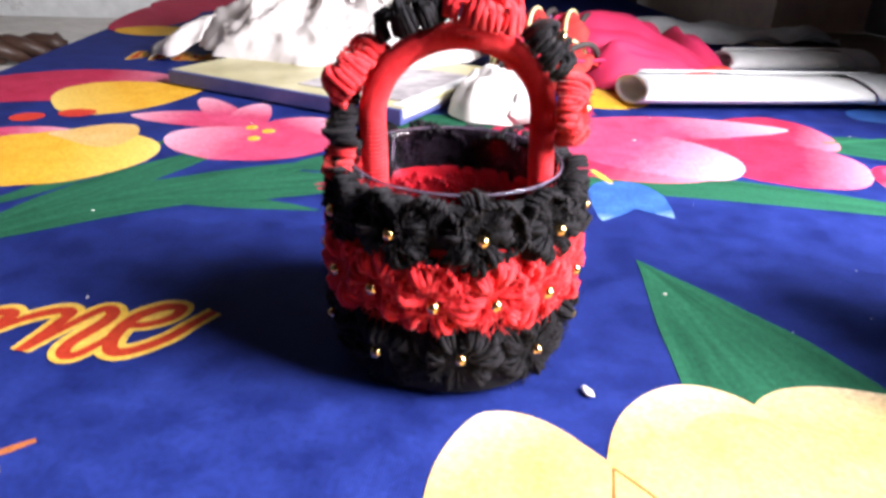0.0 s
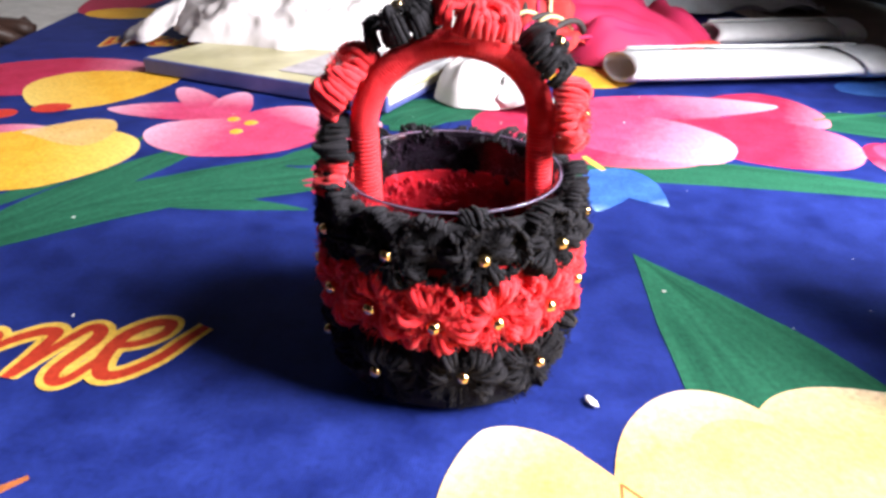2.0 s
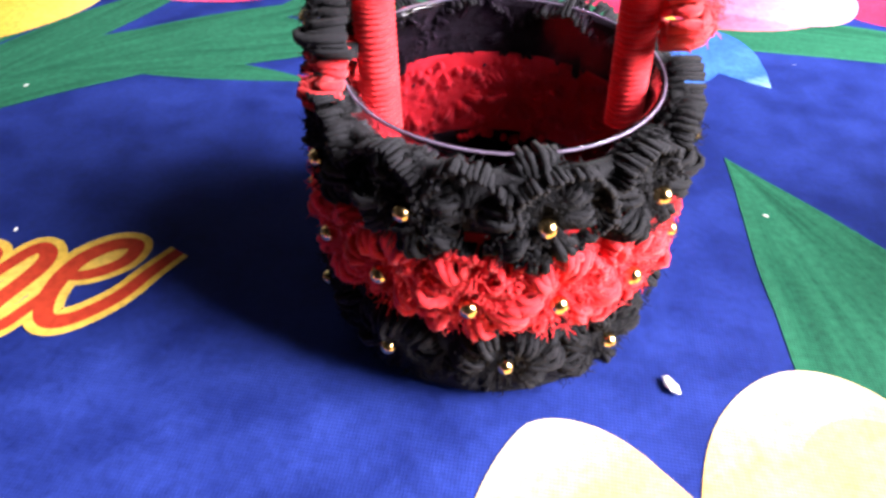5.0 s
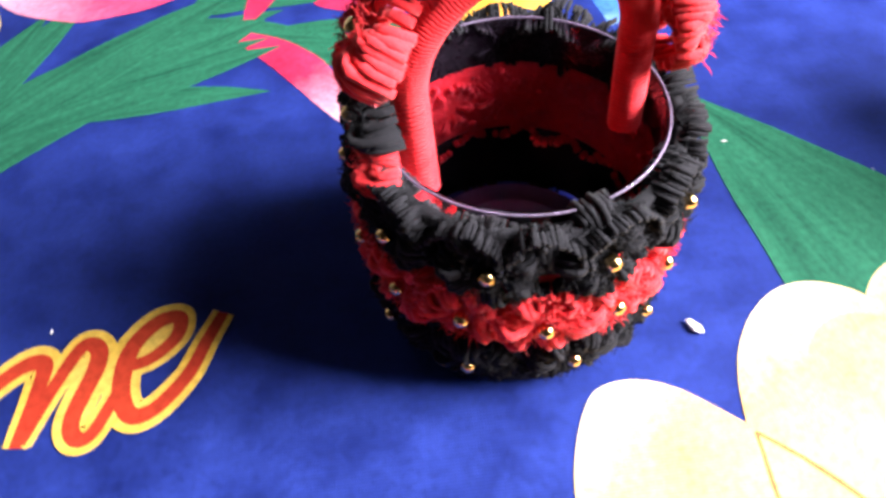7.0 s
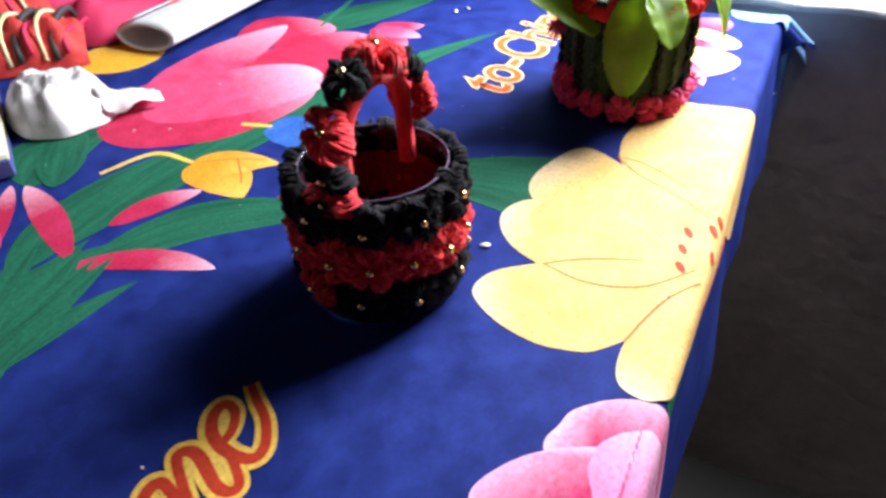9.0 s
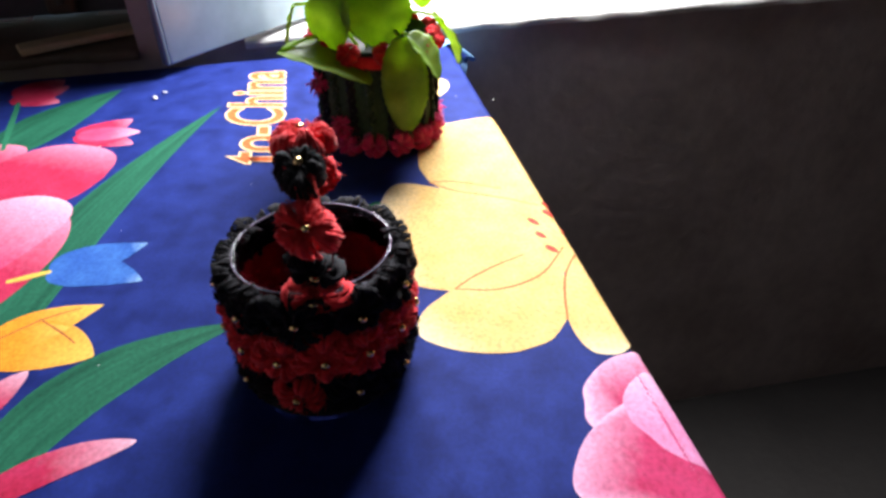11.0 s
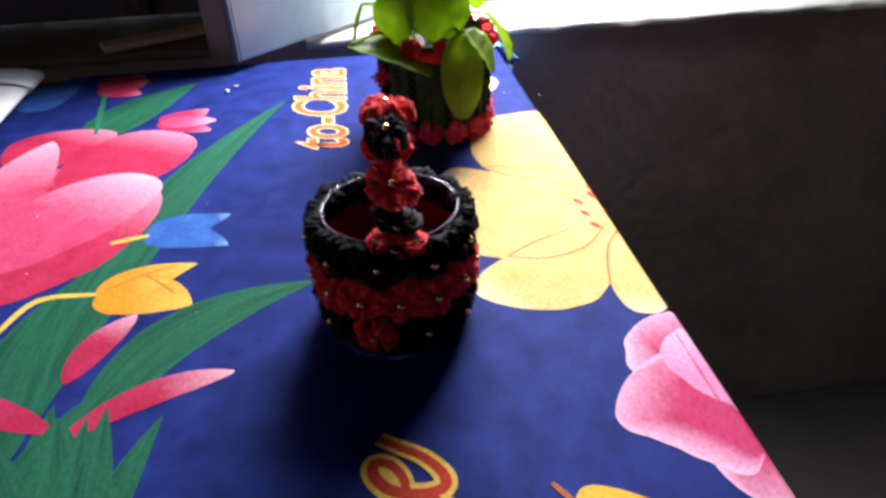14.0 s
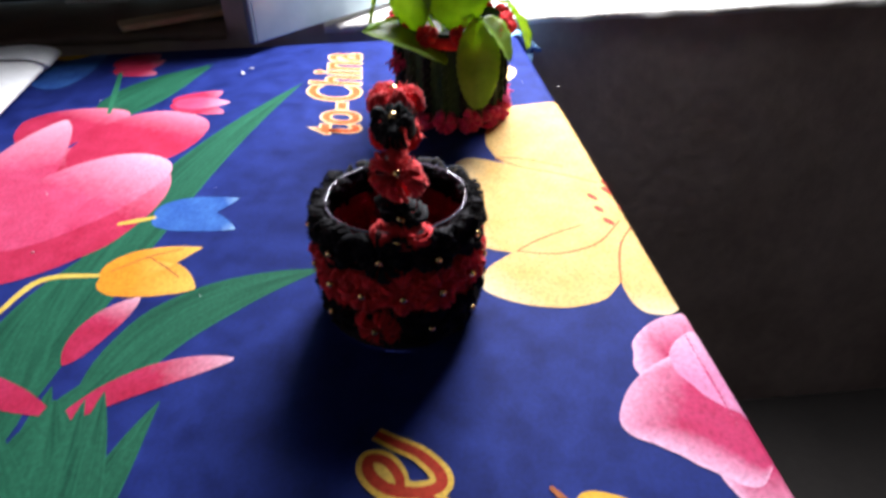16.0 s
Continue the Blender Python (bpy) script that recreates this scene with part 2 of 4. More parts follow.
IRON = surface("grey_iron_bar", (0.25, 0.25, 0.25), (0.4, 0.4, 0.4), 40, 0.45, 90, 0.2, 0.0005, metal=0.6)
PAPER = surface("white_paper", (0.64, 0.66, 0.68), (0.74, 0.75, 0.77), 12, 0.6, 60, 0.12, 0.0006)
BAG = surface("white_carrier_film", (0.6, 0.55, 0.55), (0.74, 0.71, 0.71), 14, 0.35, 60, 0.35, 0.002)
PURPLE = surface("lilac_cloth", (0.3, 0.18, 0.42), (0.42, 0.28, 0.55), 30, 0.8, 300, 0.4, 0.0005)
PINK_CLOTH = surface("pink_cotton", (0.40, 0.008, 0.06), (0.52, 0.018, 0.095), 16, 0.75, 420, 0.4, 0.0004)
RED_CLOTH = surface("red_embroidered_cloth", (0.42, 0.015, 0.02), (0.62, 0.05, 0.04), 60, 0.75, 260, 0.6, 0.001)
EMBROIDERY = surface("cream_embroidery", (0.6, 0.5, 0.2), (0.8, 0.7, 0.45), 90, 0.7, 300, 0.6, 0.001)
TRIM = surface("dark_braid", (0.02, 0.02, 0.02), (0.05, 0.04, 0.04), 60, 0.7, 260, 0.5, 0.0006)
BOOK_BLUE = surface("blue_book_binding", (0.045, 0.06, 0.2), (0.075, 0.09, 0.27), 20, 0.4, 120, 0.2, 0.0004)
BOOK_COVER = surface("olive_yellow_book_cover", (0.36, 0.32, 0.13), (0.62, 0.58, 0.34), 18, 0.3, 60, 0.1, 0.0003)
BOOK_PHOTO = surface("grey_picture_on_cover", (0.12, 0.11, 0.14), (0.5, 0.46, 0.5), 40, 0.3, 80, 0.1, 0.0003)
PAGES = surface("book_pages", (0.66, 0.63, 0.56), (0.78, 0.75, 0.68), 40, 0.8, 400, 0.3, 0.0003)
BROWN = surface("brown_braided_leather", (0.03, 0.014, 0.01), (0.07, 0.034, 0.024), 40, 0.5, 120, 0.6, 0.002)
CHIP = surface("white_scrap", (0.8, 0.8, 0.78), (0.9, 0.9, 0.88), 60, 0.6)


def leaf_material():
    m, nt, b = mat("plant_leaf", 0.42)
    n = noise_tex(nt, 60, 4)
    c = ramp(nt, n.outputs[0], [(0.3, (0.12, 0.21, 0.015)), (0.7, (0.2, 0.31, 0.03))]).outputs[0]
    nt.links.new(c, b.inputs["Base Color"])
    t = nt.nodes.new("ShaderNodeBsdfTranslucent")
    nt.links.new(mix(nt, "MULTIPLY", 1.0, c, (2.7, 2.3, 0.9)), t.inputs[0])
    s = nt.nodes.new("ShaderNodeMixShader")
    s.inputs[0].default_value = 0.58
    nt.links.new(b.outputs[0], s.inputs[1])
    nt.links.new(t.outputs[0], s.inputs[2])
    nt.links.new(s.outputs[0], nt.nodes["Material Output"].inputs[0])
    bump(nt, b, noise_tex(nt, 300, 2).outputs[0], 0.25, 0.0006)
    return m


LEAF = leaf_material()


# ---------------------------------------------------------------- building blocks
def mesh_of(name, bm, material, smooth=True):
    me = bpy.data.meshes.new(name)
    bm.to_mesh(me)
    bm.free()
    for m in material if isinstance(material, (list, tuple)) else (material,):
        me.materials.append(m)
    if smooth:
        me.polygons.foreach_set("use_smooth", [True] * len(me.polygons))
    return me


def part(name, bm, material, parent, label="", smooth=True):
    ob = new(name, mesh_of(name, bm, material, smooth) if isinstance(bm, bmesh.types.BMesh) else bm)
    ob.parent = parent
    return tagged(ob, label)


def thing(name, m, label, category, group="", kind=""):
    ob = new(name)
    ob.empty_display_size = 0.02
    ob.matrix_world = m
    return tagged(ob, label, category, group, kind)


def box(bm, size, centre=(0, 0, 0), bevel=0.0, m=None):
    made = bmesh.ops.create_cube(bm, size=1, matrix=(m or Matrix()) @ Matrix.Translation(centre) @ Matrix.Diagonal((*size, 1)))
    if bevel:
        edges = {e for v in made["verts"] for e in v.link_edges}
        bmesh.ops.bevel(bm, geom=list(edges), offset=bevel, segments=2, affect="EDGES", profile=0.5)


def boxed(size, centre=(0, 0, 0), bevel=0.0, m=None):
    bm = bmesh.new()
    box(bm, size, centre, bevel, m)
    return bm


def tube(bm, points, radius, sides=6, cap=True):
    """A round strand along points; radius may be a number or one for each point."""
    pts = [Vector(p) for p in points]
    rings, up = [], Vector((0.123, 0.37, 0.92))
    for i, p in enumerate(pts):
        d = (pts[min(i + 1, len(pts) - 1)] - pts[max(i - 1, 0)]).normalized()
        a = d.cross(up)
        if a.length < 0.05:
            a = d.cross(Vector((1, 0.2, 0)))
        a.normalize()
        b = d.cross(a)
        r = radius[i] if isinstance(radius, (list, tuple)) else radius
        rings.append([bm.verts.new(p + r * (math.cos(k * math.tau / sides) * a + math.sin(k * math.tau / sides) * b)) for k in range(sides)])
    for r0, r1 in zip(rings, rings[1:]):
        for k in range(sides):
            bm.faces.new((r0[k], r0[(k + 1) % sides], r1[(k + 1) % sides], r1[k]))
    if cap:
        bm.faces.new(rings[0][::-1])
        bm.faces.new(rings[-1])


def lathe(bm, profile, sides=48, close=False):
    """A turned shape from (radius, height) pairs."""
    rings = [[bm.verts.new((r * math.cos(k * math.tau / sides), r * math.sin(k * math.tau / sides), z)) for k in range(sides)] for r, z in profile]
    pairs = list(zip(rings, rings[1:])) + ([(rings[-1], rings[0])] if close else [])
    for r0, r1 in pairs:
        for k in range(sides):
            bm.faces.new((r0[k], r0[(k + 1) % sides], r1[(k + 1) % sides], r1[k]))


def grid(bm, nu, nv, at, uv=False):
    """A sheet of quads; at(s, t) gives the place for s and t from 0 to 1."""
    rows = [[bm.verts.new(at(i / nu, j / nv)) for j in range(nv + 1)] for i in range(nu + 1)]
    layer = bm.loops.layers.uv.new("UVMap") if uv else None
    for i in range(nu):
        for j in range(nv):
            f = bm.faces.new((rows[i][j], rows[i + 1][j], rows[i + 1][j + 1], rows[i][j + 1]))
            if uv:
                for loop, (a, b) in zip(f.loops, ((i, j), (i + 1, j), (i + 1, j + 1), (i, j + 1))):
                    loop[layer].uv = (a / nu, b / nv)


def thicken(bm, depth):
    bmesh.ops.recalc_face_normals(bm, faces=bm.faces)
    bmesh.ops.solidify(bm, geom=bm.faces[:], thickness=depth)


def smooth_line(points, steps=6):
    """A smooth curve through a few places."""
    p = [Vector(q) for q in points]
    p = [2 * p[0] - p[1], *p, 2 * p[-1] - p[-2]]
    out = []
    for a, b, c, d in zip(p, p[1:], p[2:], p[3:]):
        for k in range(steps):
            t = k / steps
            out.append(0.5 * (2 * b + (c - a) * t + (2 * a - 5 * b + 4 * c - d) * t * t + (3 * b - a - 3 * c + d) * t ** 3))
    return out + [p[-2]]


# ---------------------------------------------------------------- room
def structure(name, bm, material, label, category, smooth=False):
    return tagged(part(name, bm, material, None, label, smooth), "", category, "", "structure")


FLOOR_Z, TOP_Z = -0.76, 1.9
WIN_V0, WIN_V1, WIN_TOP = -0.62, 0.305, 1.15     # the open window
OUT_U = 0.80                                     # outer face of the window wall
structure("ground", boxed((120, 120, 0.2), (0, 0, FLOOR_Z - 0.4)), surface("pale_dusty_ground", (0.4, 0.37, 0.3), (0.52, 0.48, 0.4), 2.0, 0.9, 30, 0.4, 0.01), "pale sunlit dusty ground outside", "ground")
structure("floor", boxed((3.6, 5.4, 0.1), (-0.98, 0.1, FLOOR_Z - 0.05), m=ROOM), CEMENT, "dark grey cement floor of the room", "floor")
# the ceiling stays out of view; its dark colour limits bounced light
structure("ceiling", boxed((3.6, 5.4, 0.1), (-0.98, 0.1, TOP_Z + 0.05), m=ROOM), CEILING, "unseen ceiling, dark to hold back bounced light", "ceiling")
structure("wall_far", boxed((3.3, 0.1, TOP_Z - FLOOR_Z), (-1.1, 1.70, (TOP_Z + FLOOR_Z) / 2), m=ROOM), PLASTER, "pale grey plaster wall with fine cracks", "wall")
# these two walls are unseen, coloured dark so the room fills shadows less
structure("wall_left", boxed((0.1, 4.6, TOP_Z - FLOOR_Z), (-2.1, 0.0, (TOP_Z + FLOOR_Z) / 2), m=ROOM), DARK_PAINT, "unseen side wall, dark to hold back bounced light", "wall")
structure("wall_back", boxed((3.3, 0.1, TOP_Z - FLOOR_Z), (-1.1, -1.7, (TOP_Z + FLOOR_Z) / 2), m=ROOM), DARK_PAINT, "unseen wall behind the viewer, dark to hold back bounced light", "wall")


def window_wall():
    bm = bmesh.new()
    mid, thick = (WALL_U + OUT_U) / 2, OUT_U - WALL_U
    box(bm, (thick, 4.5, SILL_Z - 0.012 - FLOOR_Z), (mid, 0.0, (SILL_Z - 0.012 + FLOOR_Z) / 2), m=ROOM)
    box(bm, (thick, 4.5, TOP_Z - WIN_TOP), (mid, 0.0, (TOP_Z + WIN_TOP) / 2), m=ROOM)
    zc, zh = (SILL_Z - 0.012 + WIN_TOP) / 2, WIN_TOP - SILL_Z + 0.012
    box(bm, (thick, 2.25 + WIN_V0, zh), (mid, (WIN_V0 - 2.25) / 2, zc), m=ROOM)
    box(bm, (thick, 2.25 - 1.05, zh), (mid, (2.25 + 1.05) / 2, zc), m=ROOM)
    box(bm, (thick, 0.12, zh), (mid, WIN_V1 + 0.06, zc), m=ROOM)
    structure("wall_window", bm, DARK_PLASTER, "dark brown plaster wall under and beside the window", "wall")


window_wall()


def sill(v0, v1, material, label):
    """A rough plastered ledge with a worn, uneven front edge."""
    bm = bmesh.new()

    def at(s, t):
        v = v0 + (v1 - v0) * s
        wob = 0.004 * noise.noise(Vector((v * 22, 0.3, t * 3)))
        ring = ((WALL_U - 0.004, -0.012), (WALL_U - 0.006, -0.005), (WALL_U - 0.001, 0.0), (WALL_U + 0.06, 0.002), (OUT_U - 0.005, 0.004), (OUT_U - 0.005, -0.011), (WALL_U + 0.004, -0.011))
        u, z = ring[round(t * 6)]
        return room(u + wob, v, SILL_Z + z + 0.4 * wob)

    grid(bm, 80, 6, at)
    bmesh.ops.recalc_face_normals(bm, faces=bm.faces)
    return structure("window_sill", bm, material, label, "window sill", True)


sill(WIN_V0 - 0.03, WIN_V1, LIME, "sunlit whitewashed window sill with a rough edge")
sill(WIN_V1 + 0.12, 1.05, DARK_WOOD, "dark wooden ledge below the closed shutters")


def window():
    w = thing("window_1", ROOM, "open barred window with pale iron frame", "window", kind="structure")
    zc = (SILL_Z + WIN_TOP) / 2
    part("frame_rail", boxed((0.045, WIN_V1 - WIN_V0, 0.024), (0.738, (WIN_V0 + WIN_V1) / 2, SILL_Z + 0.017), 0.005), IRON, w)
    part("frame_rail", boxed((0.045, WIN_V1 - WIN_V0, 0.05), (0.738, (WIN_V0 + WIN_V1) / 2, WIN_TOP - 0.03), 0.006), IRON, w)
    for v in (WIN_V0 + 0.02, -0.36, -0.06, WIN_V1 - 0.02):
        part("frame_post", boxed((0.05, 0.035, WIN_TOP - SILL_Z - 0.01), (0.739, v, zc), 0.006), IRON, w)
    for k in range(8):
        v = WIN_V0 + 0.07 + k * 0.1
        bm = bmesh.new()
        tube(bm, [(0.741, v, SILL_Z + 0.05), (0.741, v, WIN_TOP - 0.05)], 0.005, 8)
        part("bar", bm, IRON, w)


window()


def shutter(name, a, b, z0, height, label, material=SHUTTER_PAINT):
    """A painted board between two places, with a darker closing edge and rails."""
    a, b = Vector((*a, 0)), Vector((*b, 0))
    d = b - a
    m = Matrix.Translation((*a.xy, z0)) @ Matrix.Rotation(math.atan2(d.y, d.x), 4, "Z")
    s = thing(name, m, label, "shutter")
    part("panel", boxed((d.length, 0.007, height), (d.length / 2, 0, height / 2), 0.002), material, s)
    part("edge_strip", boxed((0.004, 0.010, height), (-0.0025, 0.001, height / 2), 0.0015), DARK_STEEL, s, "dark closing edge")
    part("rail", boxed((d.length - 0.02, 0.012, 0.05), (d.length / 2, 0.0095, 0.1), 0.003), material, s)
    part("rail", boxed((d.length - 0.02, 0.012, 0.05), (d.length / 2, 0.0095, height - 0.08), 0.003), material, s)
    for z in (0.12, height - 0.12):
        bm = bmesh.new()
        tube(bm, [(d.length, 0.008, z - 0.03), (d.length, 0.008, z + 0.03)], 0.006, 10)
        part("hinge", bm, IRON, s, "iron hinge")
    return s


shutter("window_shutter", (0.423, 0.473), (0.644, 0.326), 0.012, 1.1, "blue-grey painted steel window shutter swung open over the table end")
shutter("window_shutter", (0.7055, -0.361), (0.733, -0.177), SILL_Z + 0.01, 1.1, "dark blue-grey window shutter standing open on the sill", DARK_STEEL)


def closed_shutters():
    w = thing("window_2", ROOM, "closed dark wooden shutters, white strips for light at the bottom gap", "window", kind="structure")
    for v, wide in ((0.480, 0.108), (0.668, 0.262), (0.925, 0.248)):
        part("shutter_leaf", boxed((0.022, wide, WIN_TOP - 0.011), (0.765, v, 0.5795), 0.004), DARK_LEAF, w)
    part("post", boxed((0.03, 0.034, WIN_TOP - 0.02), (0.745, 0.535, 0.58), 0.006), DARK_WOOD, w)
    part("post", boxed((0.03, 0.05, WIN_TOP - 0.02), (0.745, 0.80, 0.58), 0.006), DARK_WOOD, w)
    bm = bmesh.new()
    tube(bm, [(0.726, 0.531, 0.03), (0.726, 0.535, 0.5)], 0.004, 10)
    part("bolt", bm, IRON, w, "bright steel shutter bolt")
    # white strips take the place of daylight leaking under the leaves
    for v, wide in ((0.468, 0.06), (0.622, 0.088)):
        part("gap_light_strip", boxed((0.006, wide, 0.003), (0.750, v, SILL_Z + 0.0055), 0.001), LIME, w, "white strip standing for daylight under the shutters")


closed_shutters()


def sunlight_board():
    # pale strip added for the sunlight lying along the ledge
    bm = boxed((0.030, 0.150, 0.008), (0, 0, 0.004), 0.002)
    ob = part("sunlight_strip", bm, SUNLIT_WOOD, None, "pale strip standing for sunlight along the ledge", False)
    ob.matrix_world = Matrix.Translation((0.524, 0.605, SILL_Z + 0.004)) @ Matrix.Rotation(radians(38), 4, "Z")
    tagged(ob, "", "strip")


def far_corner():
    bm = bmesh.new()
    tube(bm, [(0.150, 1.635, FLOOR_Z), (0.150, 1.635, TOP_Z)], 0.012, 12)
    bmesh.ops.transform(bm, matrix=ROOM, verts=bm.verts)
    tagged(part("pipe", bm, PAPER, None, "thin white pipe running up the wall"), "", "pipe")
    # dark panel added where the wall gives way to an unlit opening
    structure("dark_opening_panel", boxed((0.42, 0.03, 2.3), (0.382, 1.634, FLOOR_Z + 1.15), 0.006, ROOM), DARK_PAINT, "dark panel standing for the unlit opening in the far wall", "door")


far_corner()
sunlight_board()


# ---------------------------------------------------------------- table and cloth
def table():
    t = thing("table", ROOM @ Matrix.Translation((0, 0, FLOOR_Z)), "long wooden table under a printed cloth", "table")
    u0, u1, v0, v1 = BACK_U + 0.008, END_U - 0.008, EDGE_V + 0.008, FAR_V - 0.008
    h = -FLOOR_Z
    part("tabletop", boxed((u1 - u0, v1 - v0, 0.03), ((u0 + u1) / 2, (v0 + v1) / 2, h - 0.0185), 0.004), DARK_WOOD, t)
    for u in (u0 + 0.05, u1 - 0.05):
        for v in (v0 + 0.05, v1 - 0.05):
            part("leg", boxed((0.06, 0.06, h - 0.035), (u, v, (h - 0.035) / 2), 0.005), DARK_WOOD, t)
    for v in (v0 + 0.03, v1 - 0.03):
        part("apron", boxed((u1 - u0 - 0.17, 0.02, 0.09), ((u0 + u1) / 2, v, h - 0.08), 0.002), DARK_WOOD, t)


table()
BEND = 0.007       # how round the cloth turns over the table's edge


def over(d):
    """How far out and how far down the cloth lies, d metres past the edge."""
    if d <= 0:
        return d, 0.0
    a = d / BEND
    if a < 1.45:
        return BEND * math.sin(a), -BEND * (1 - math.cos(a))
    rest = d - 1.45 * BEND
    return BEND * math.sin(1.45) + rest * 0.09, -BEND * (1 - math.cos(1.45)) - rest * 0.99


def lie(x, y, lift=0.0):
    """Where the point (x, y) of the flat cloth comes to lie, also past the edges."""
    u, v = axes(x, y)
    dv, du = EDGE_V - v, u - END_U
    ov, zv = over(dv)
    ou, zu = over(du)
    z = min(zv, zu)
    if dv > 0 and du > 0:                      # the corner sticks out as a soft fold
        z = max(zv, zu) * 0.55 + min(zv, zu) * 0.45
        ou, ov = ou + 0.6 * dv, ov + 0.5 * du
    wave = 0.0
    if dv > 0.01:
        wave = 0.12 * dv * (0.35 + noise.noise(Vector((u * 9, 2.0, 0)))) * 0.6
    soft = 0.0002 * noise.noise(Vector((u * 7, v * 7, 3))) * min(1, max(0, -dv * 30)) * min(1, max(0, -du * 30))
    tilt = min(max(dv / BEND, 0.0), 1.45)          # prints lie a hair outside the cloth, also where it bends
    tilt_end = min(max(du / BEND, 0.0), 1.45)
    if lift and max(tilt, tilt_end) > 0:
        rank = (lift - 0.00015) / 0.000004          # later prints lie clear of earlier ones
        lift += (0.0003 + 0.00005 * max(0.0, rank - 40)) * min(1.0, max(tilt, tilt_end) * 2)
    return room(END_U + ou + lift * math.sin(tilt_end), EDGE_V - ov - wave - lift * math.sin(tilt), z + soft + lift * math.cos(tilt))


def tablecloth():
    bm = bmesh.new()
    u0, u1, v0, v1 = BACK_U, END_U + 0.05, EDGE_V - 0.13, FAR_V

    def fine(t, a, edge, b, share):
        return a + (edge - a) * t / share if t < share else edge + (b - edge) * (t - share) / (1 - share)

    def at(s, t):
        # s runs along the table edge, t away from it; narrow cells where the cloth bends
        u = fine(s, u1, END_U - 0.004, u0, 0.2)
        v = fine(t, v0, EDGE_V + 0.004, v1, 0.28)
        x, y, _ = room(u, v)
        return lie(x, y)

    grid(bm, 150, 200, at, True)
    bmesh.ops.recalc_face_normals(bm, faces=bm.faces)
    ob = part("tablecloth", bm, BLUE, None, "blue tablecloth printed with tulips, leaves and yellow flowers")
    return tagged(ob, "", "tablecloth")


cloth = tablecloth()
layer = [0]


def petal(kind, base, tip, half, bow=0.0, at_base=0.5, at_tip=0.6):
    """One printed petal or leaf: from base to tip, its half width, its bow to the side, and how blunt its ends are."""
    layer[0] += 1
    lift = 0.00015 + 0.000004 * layer[0]
    b, t = Vector(base), Vector(tip)
    d = t - b
    n = Vector((-d.y, d.x)).normalized()
    peak = at_base / (at_base + at_tip)
    top = peak ** at_base * (1 - peak) ** at_tip
    bm = bmesh.new()

    def at(s, r):
        s = min(max(0.5 - 0.5 * math.cos(math.pi * s), 0.0), 1.0)
        w = half * (s ** at_base * (1 - s) ** at_tip) / top
        w *= 1 + 0.05 * noise.noise(Vector((s * 6, layer[0] * 3.1, r)))
        c = b + d * s + n * (bow * 4 * s * (1 - s))
        q = c + n * (w * (2 * r - 1))
        return lie(q.x, q.y, lift)

    near = min(axes(*base)[1], axes(*tip)[1]) - half < EDGE_V + 0.01
    steps = 110 if near else 28
    grid(bm, steps, 90 if near else 10, at, True)
    bmesh.ops.recalc_face_normals(bm, faces=bm.faces)
    if sum(f.normal.z for f in bm.faces) < 0:
        bmesh.ops.reverse_faces(bm, faces=bm.faces[:])
    name = "printed_leaf" if kind == "leaf" else "printed_petal"
    return part(name, bm, PRINT[kind], cloth)


def line(kind, points, half, name="printed_line"):
    """A printed line or stem through a few places."""
    layer[0] += 1
    lift = 0.00015 + 0.000004 * layer[0]
    pts = smooth_line([(*p, 0) for p in points], 8)
    bm = bmesh.new()

    def at(s, r):
        i = round(s * (len(pts) - 1))
        d = (pts[min(i + 1, len(pts) - 1)] - pts[max(i - 1, 0)]).normalized()
        q = pts[i] + Vector((-d.y, d.x, 0)) * half * (2 * r - 1) * (1 - 0.35 * abs(2 * s - 1))
        return lie(q.x, q.y, lift)

    grid(bm, len(pts) - 1, 2, at, True)
    bmesh.ops.recalc_face_normals(bm, faces=bm.faces)
    return part(name, bm, PRINT[kind], cloth)


def lettering(words, start, size, squeeze, slant, fill, rim, ends=False, bold=0.02, rim_by=0.045):
    """Printed words along the table's edge: a pale rim under the coloured letters."""
    for kind, grow in ((rim, rim_by + bold), (fill, bold)):
        layer[0] += 1
        lift = 0.00015 + 0.000004 * layer[0]
        cu = bpy.data.curves.new("letters", "FONT")
        cu.body, cu.size, cu.offset, cu.resolution_u, cu.shear = words, 1.0, grow, 4, slant
        cu.align_x = "RIGHT" if ends else "LEFT"
        probe = new("letters", cu)
        bpy.context.view_layer.update()
        me = bpy.data.meshes.new_from_object(probe.evaluated_get(bpy.context.evaluated_depsgraph_get()))
        bpy.data.objects.remove(probe)
        for v in me.vertices:
            x, y = v.co.x * size * squeeze, v.co.y * size
            v.co = lie(start[0] + x * CA - y * SA, start[1] + x * SA + y * CA, lift)
        me.materials.append(PRINT[kind])
        ob = new("printed_lettering", me)
        ob.parent = cloth


# leaves of the middle bunch
petal("leaf", (-0.1160, 0.4130), (0.1380, 0.4450), 0.0171, 0.0062, 0.6, 0.9)
petal("leaf", (0.2340, 0.5570), (0.3870, 0.5110), 0.0296, 0.0103, 0.6, 1.0)
petal("leaf", (-0.1100, 0.4130), (0.3400, 0.3960), 0.0220, 0.0289, 0.75, 1.05)
petal("leaf", (-0.1180, 0.3790), (0.0300, 0.2930), 0.0203, 0.0328, 0.8, 0.85)
petal("leaf", (-0.1650, 0.3440), (-0.0810, 0.4050), 0.0129, 0.0116, 0.6, 1.0)
petal("leaf", (-0.1600, 0.3920), (-0.0620, 0.3790), 0.0131, 0.0049, 0.6, 0.9)
petal("leaf", (-0.1270, 0.4120), (0.0250, 0.4530), 0.0215, 0.0116, 0.6, 1.0)
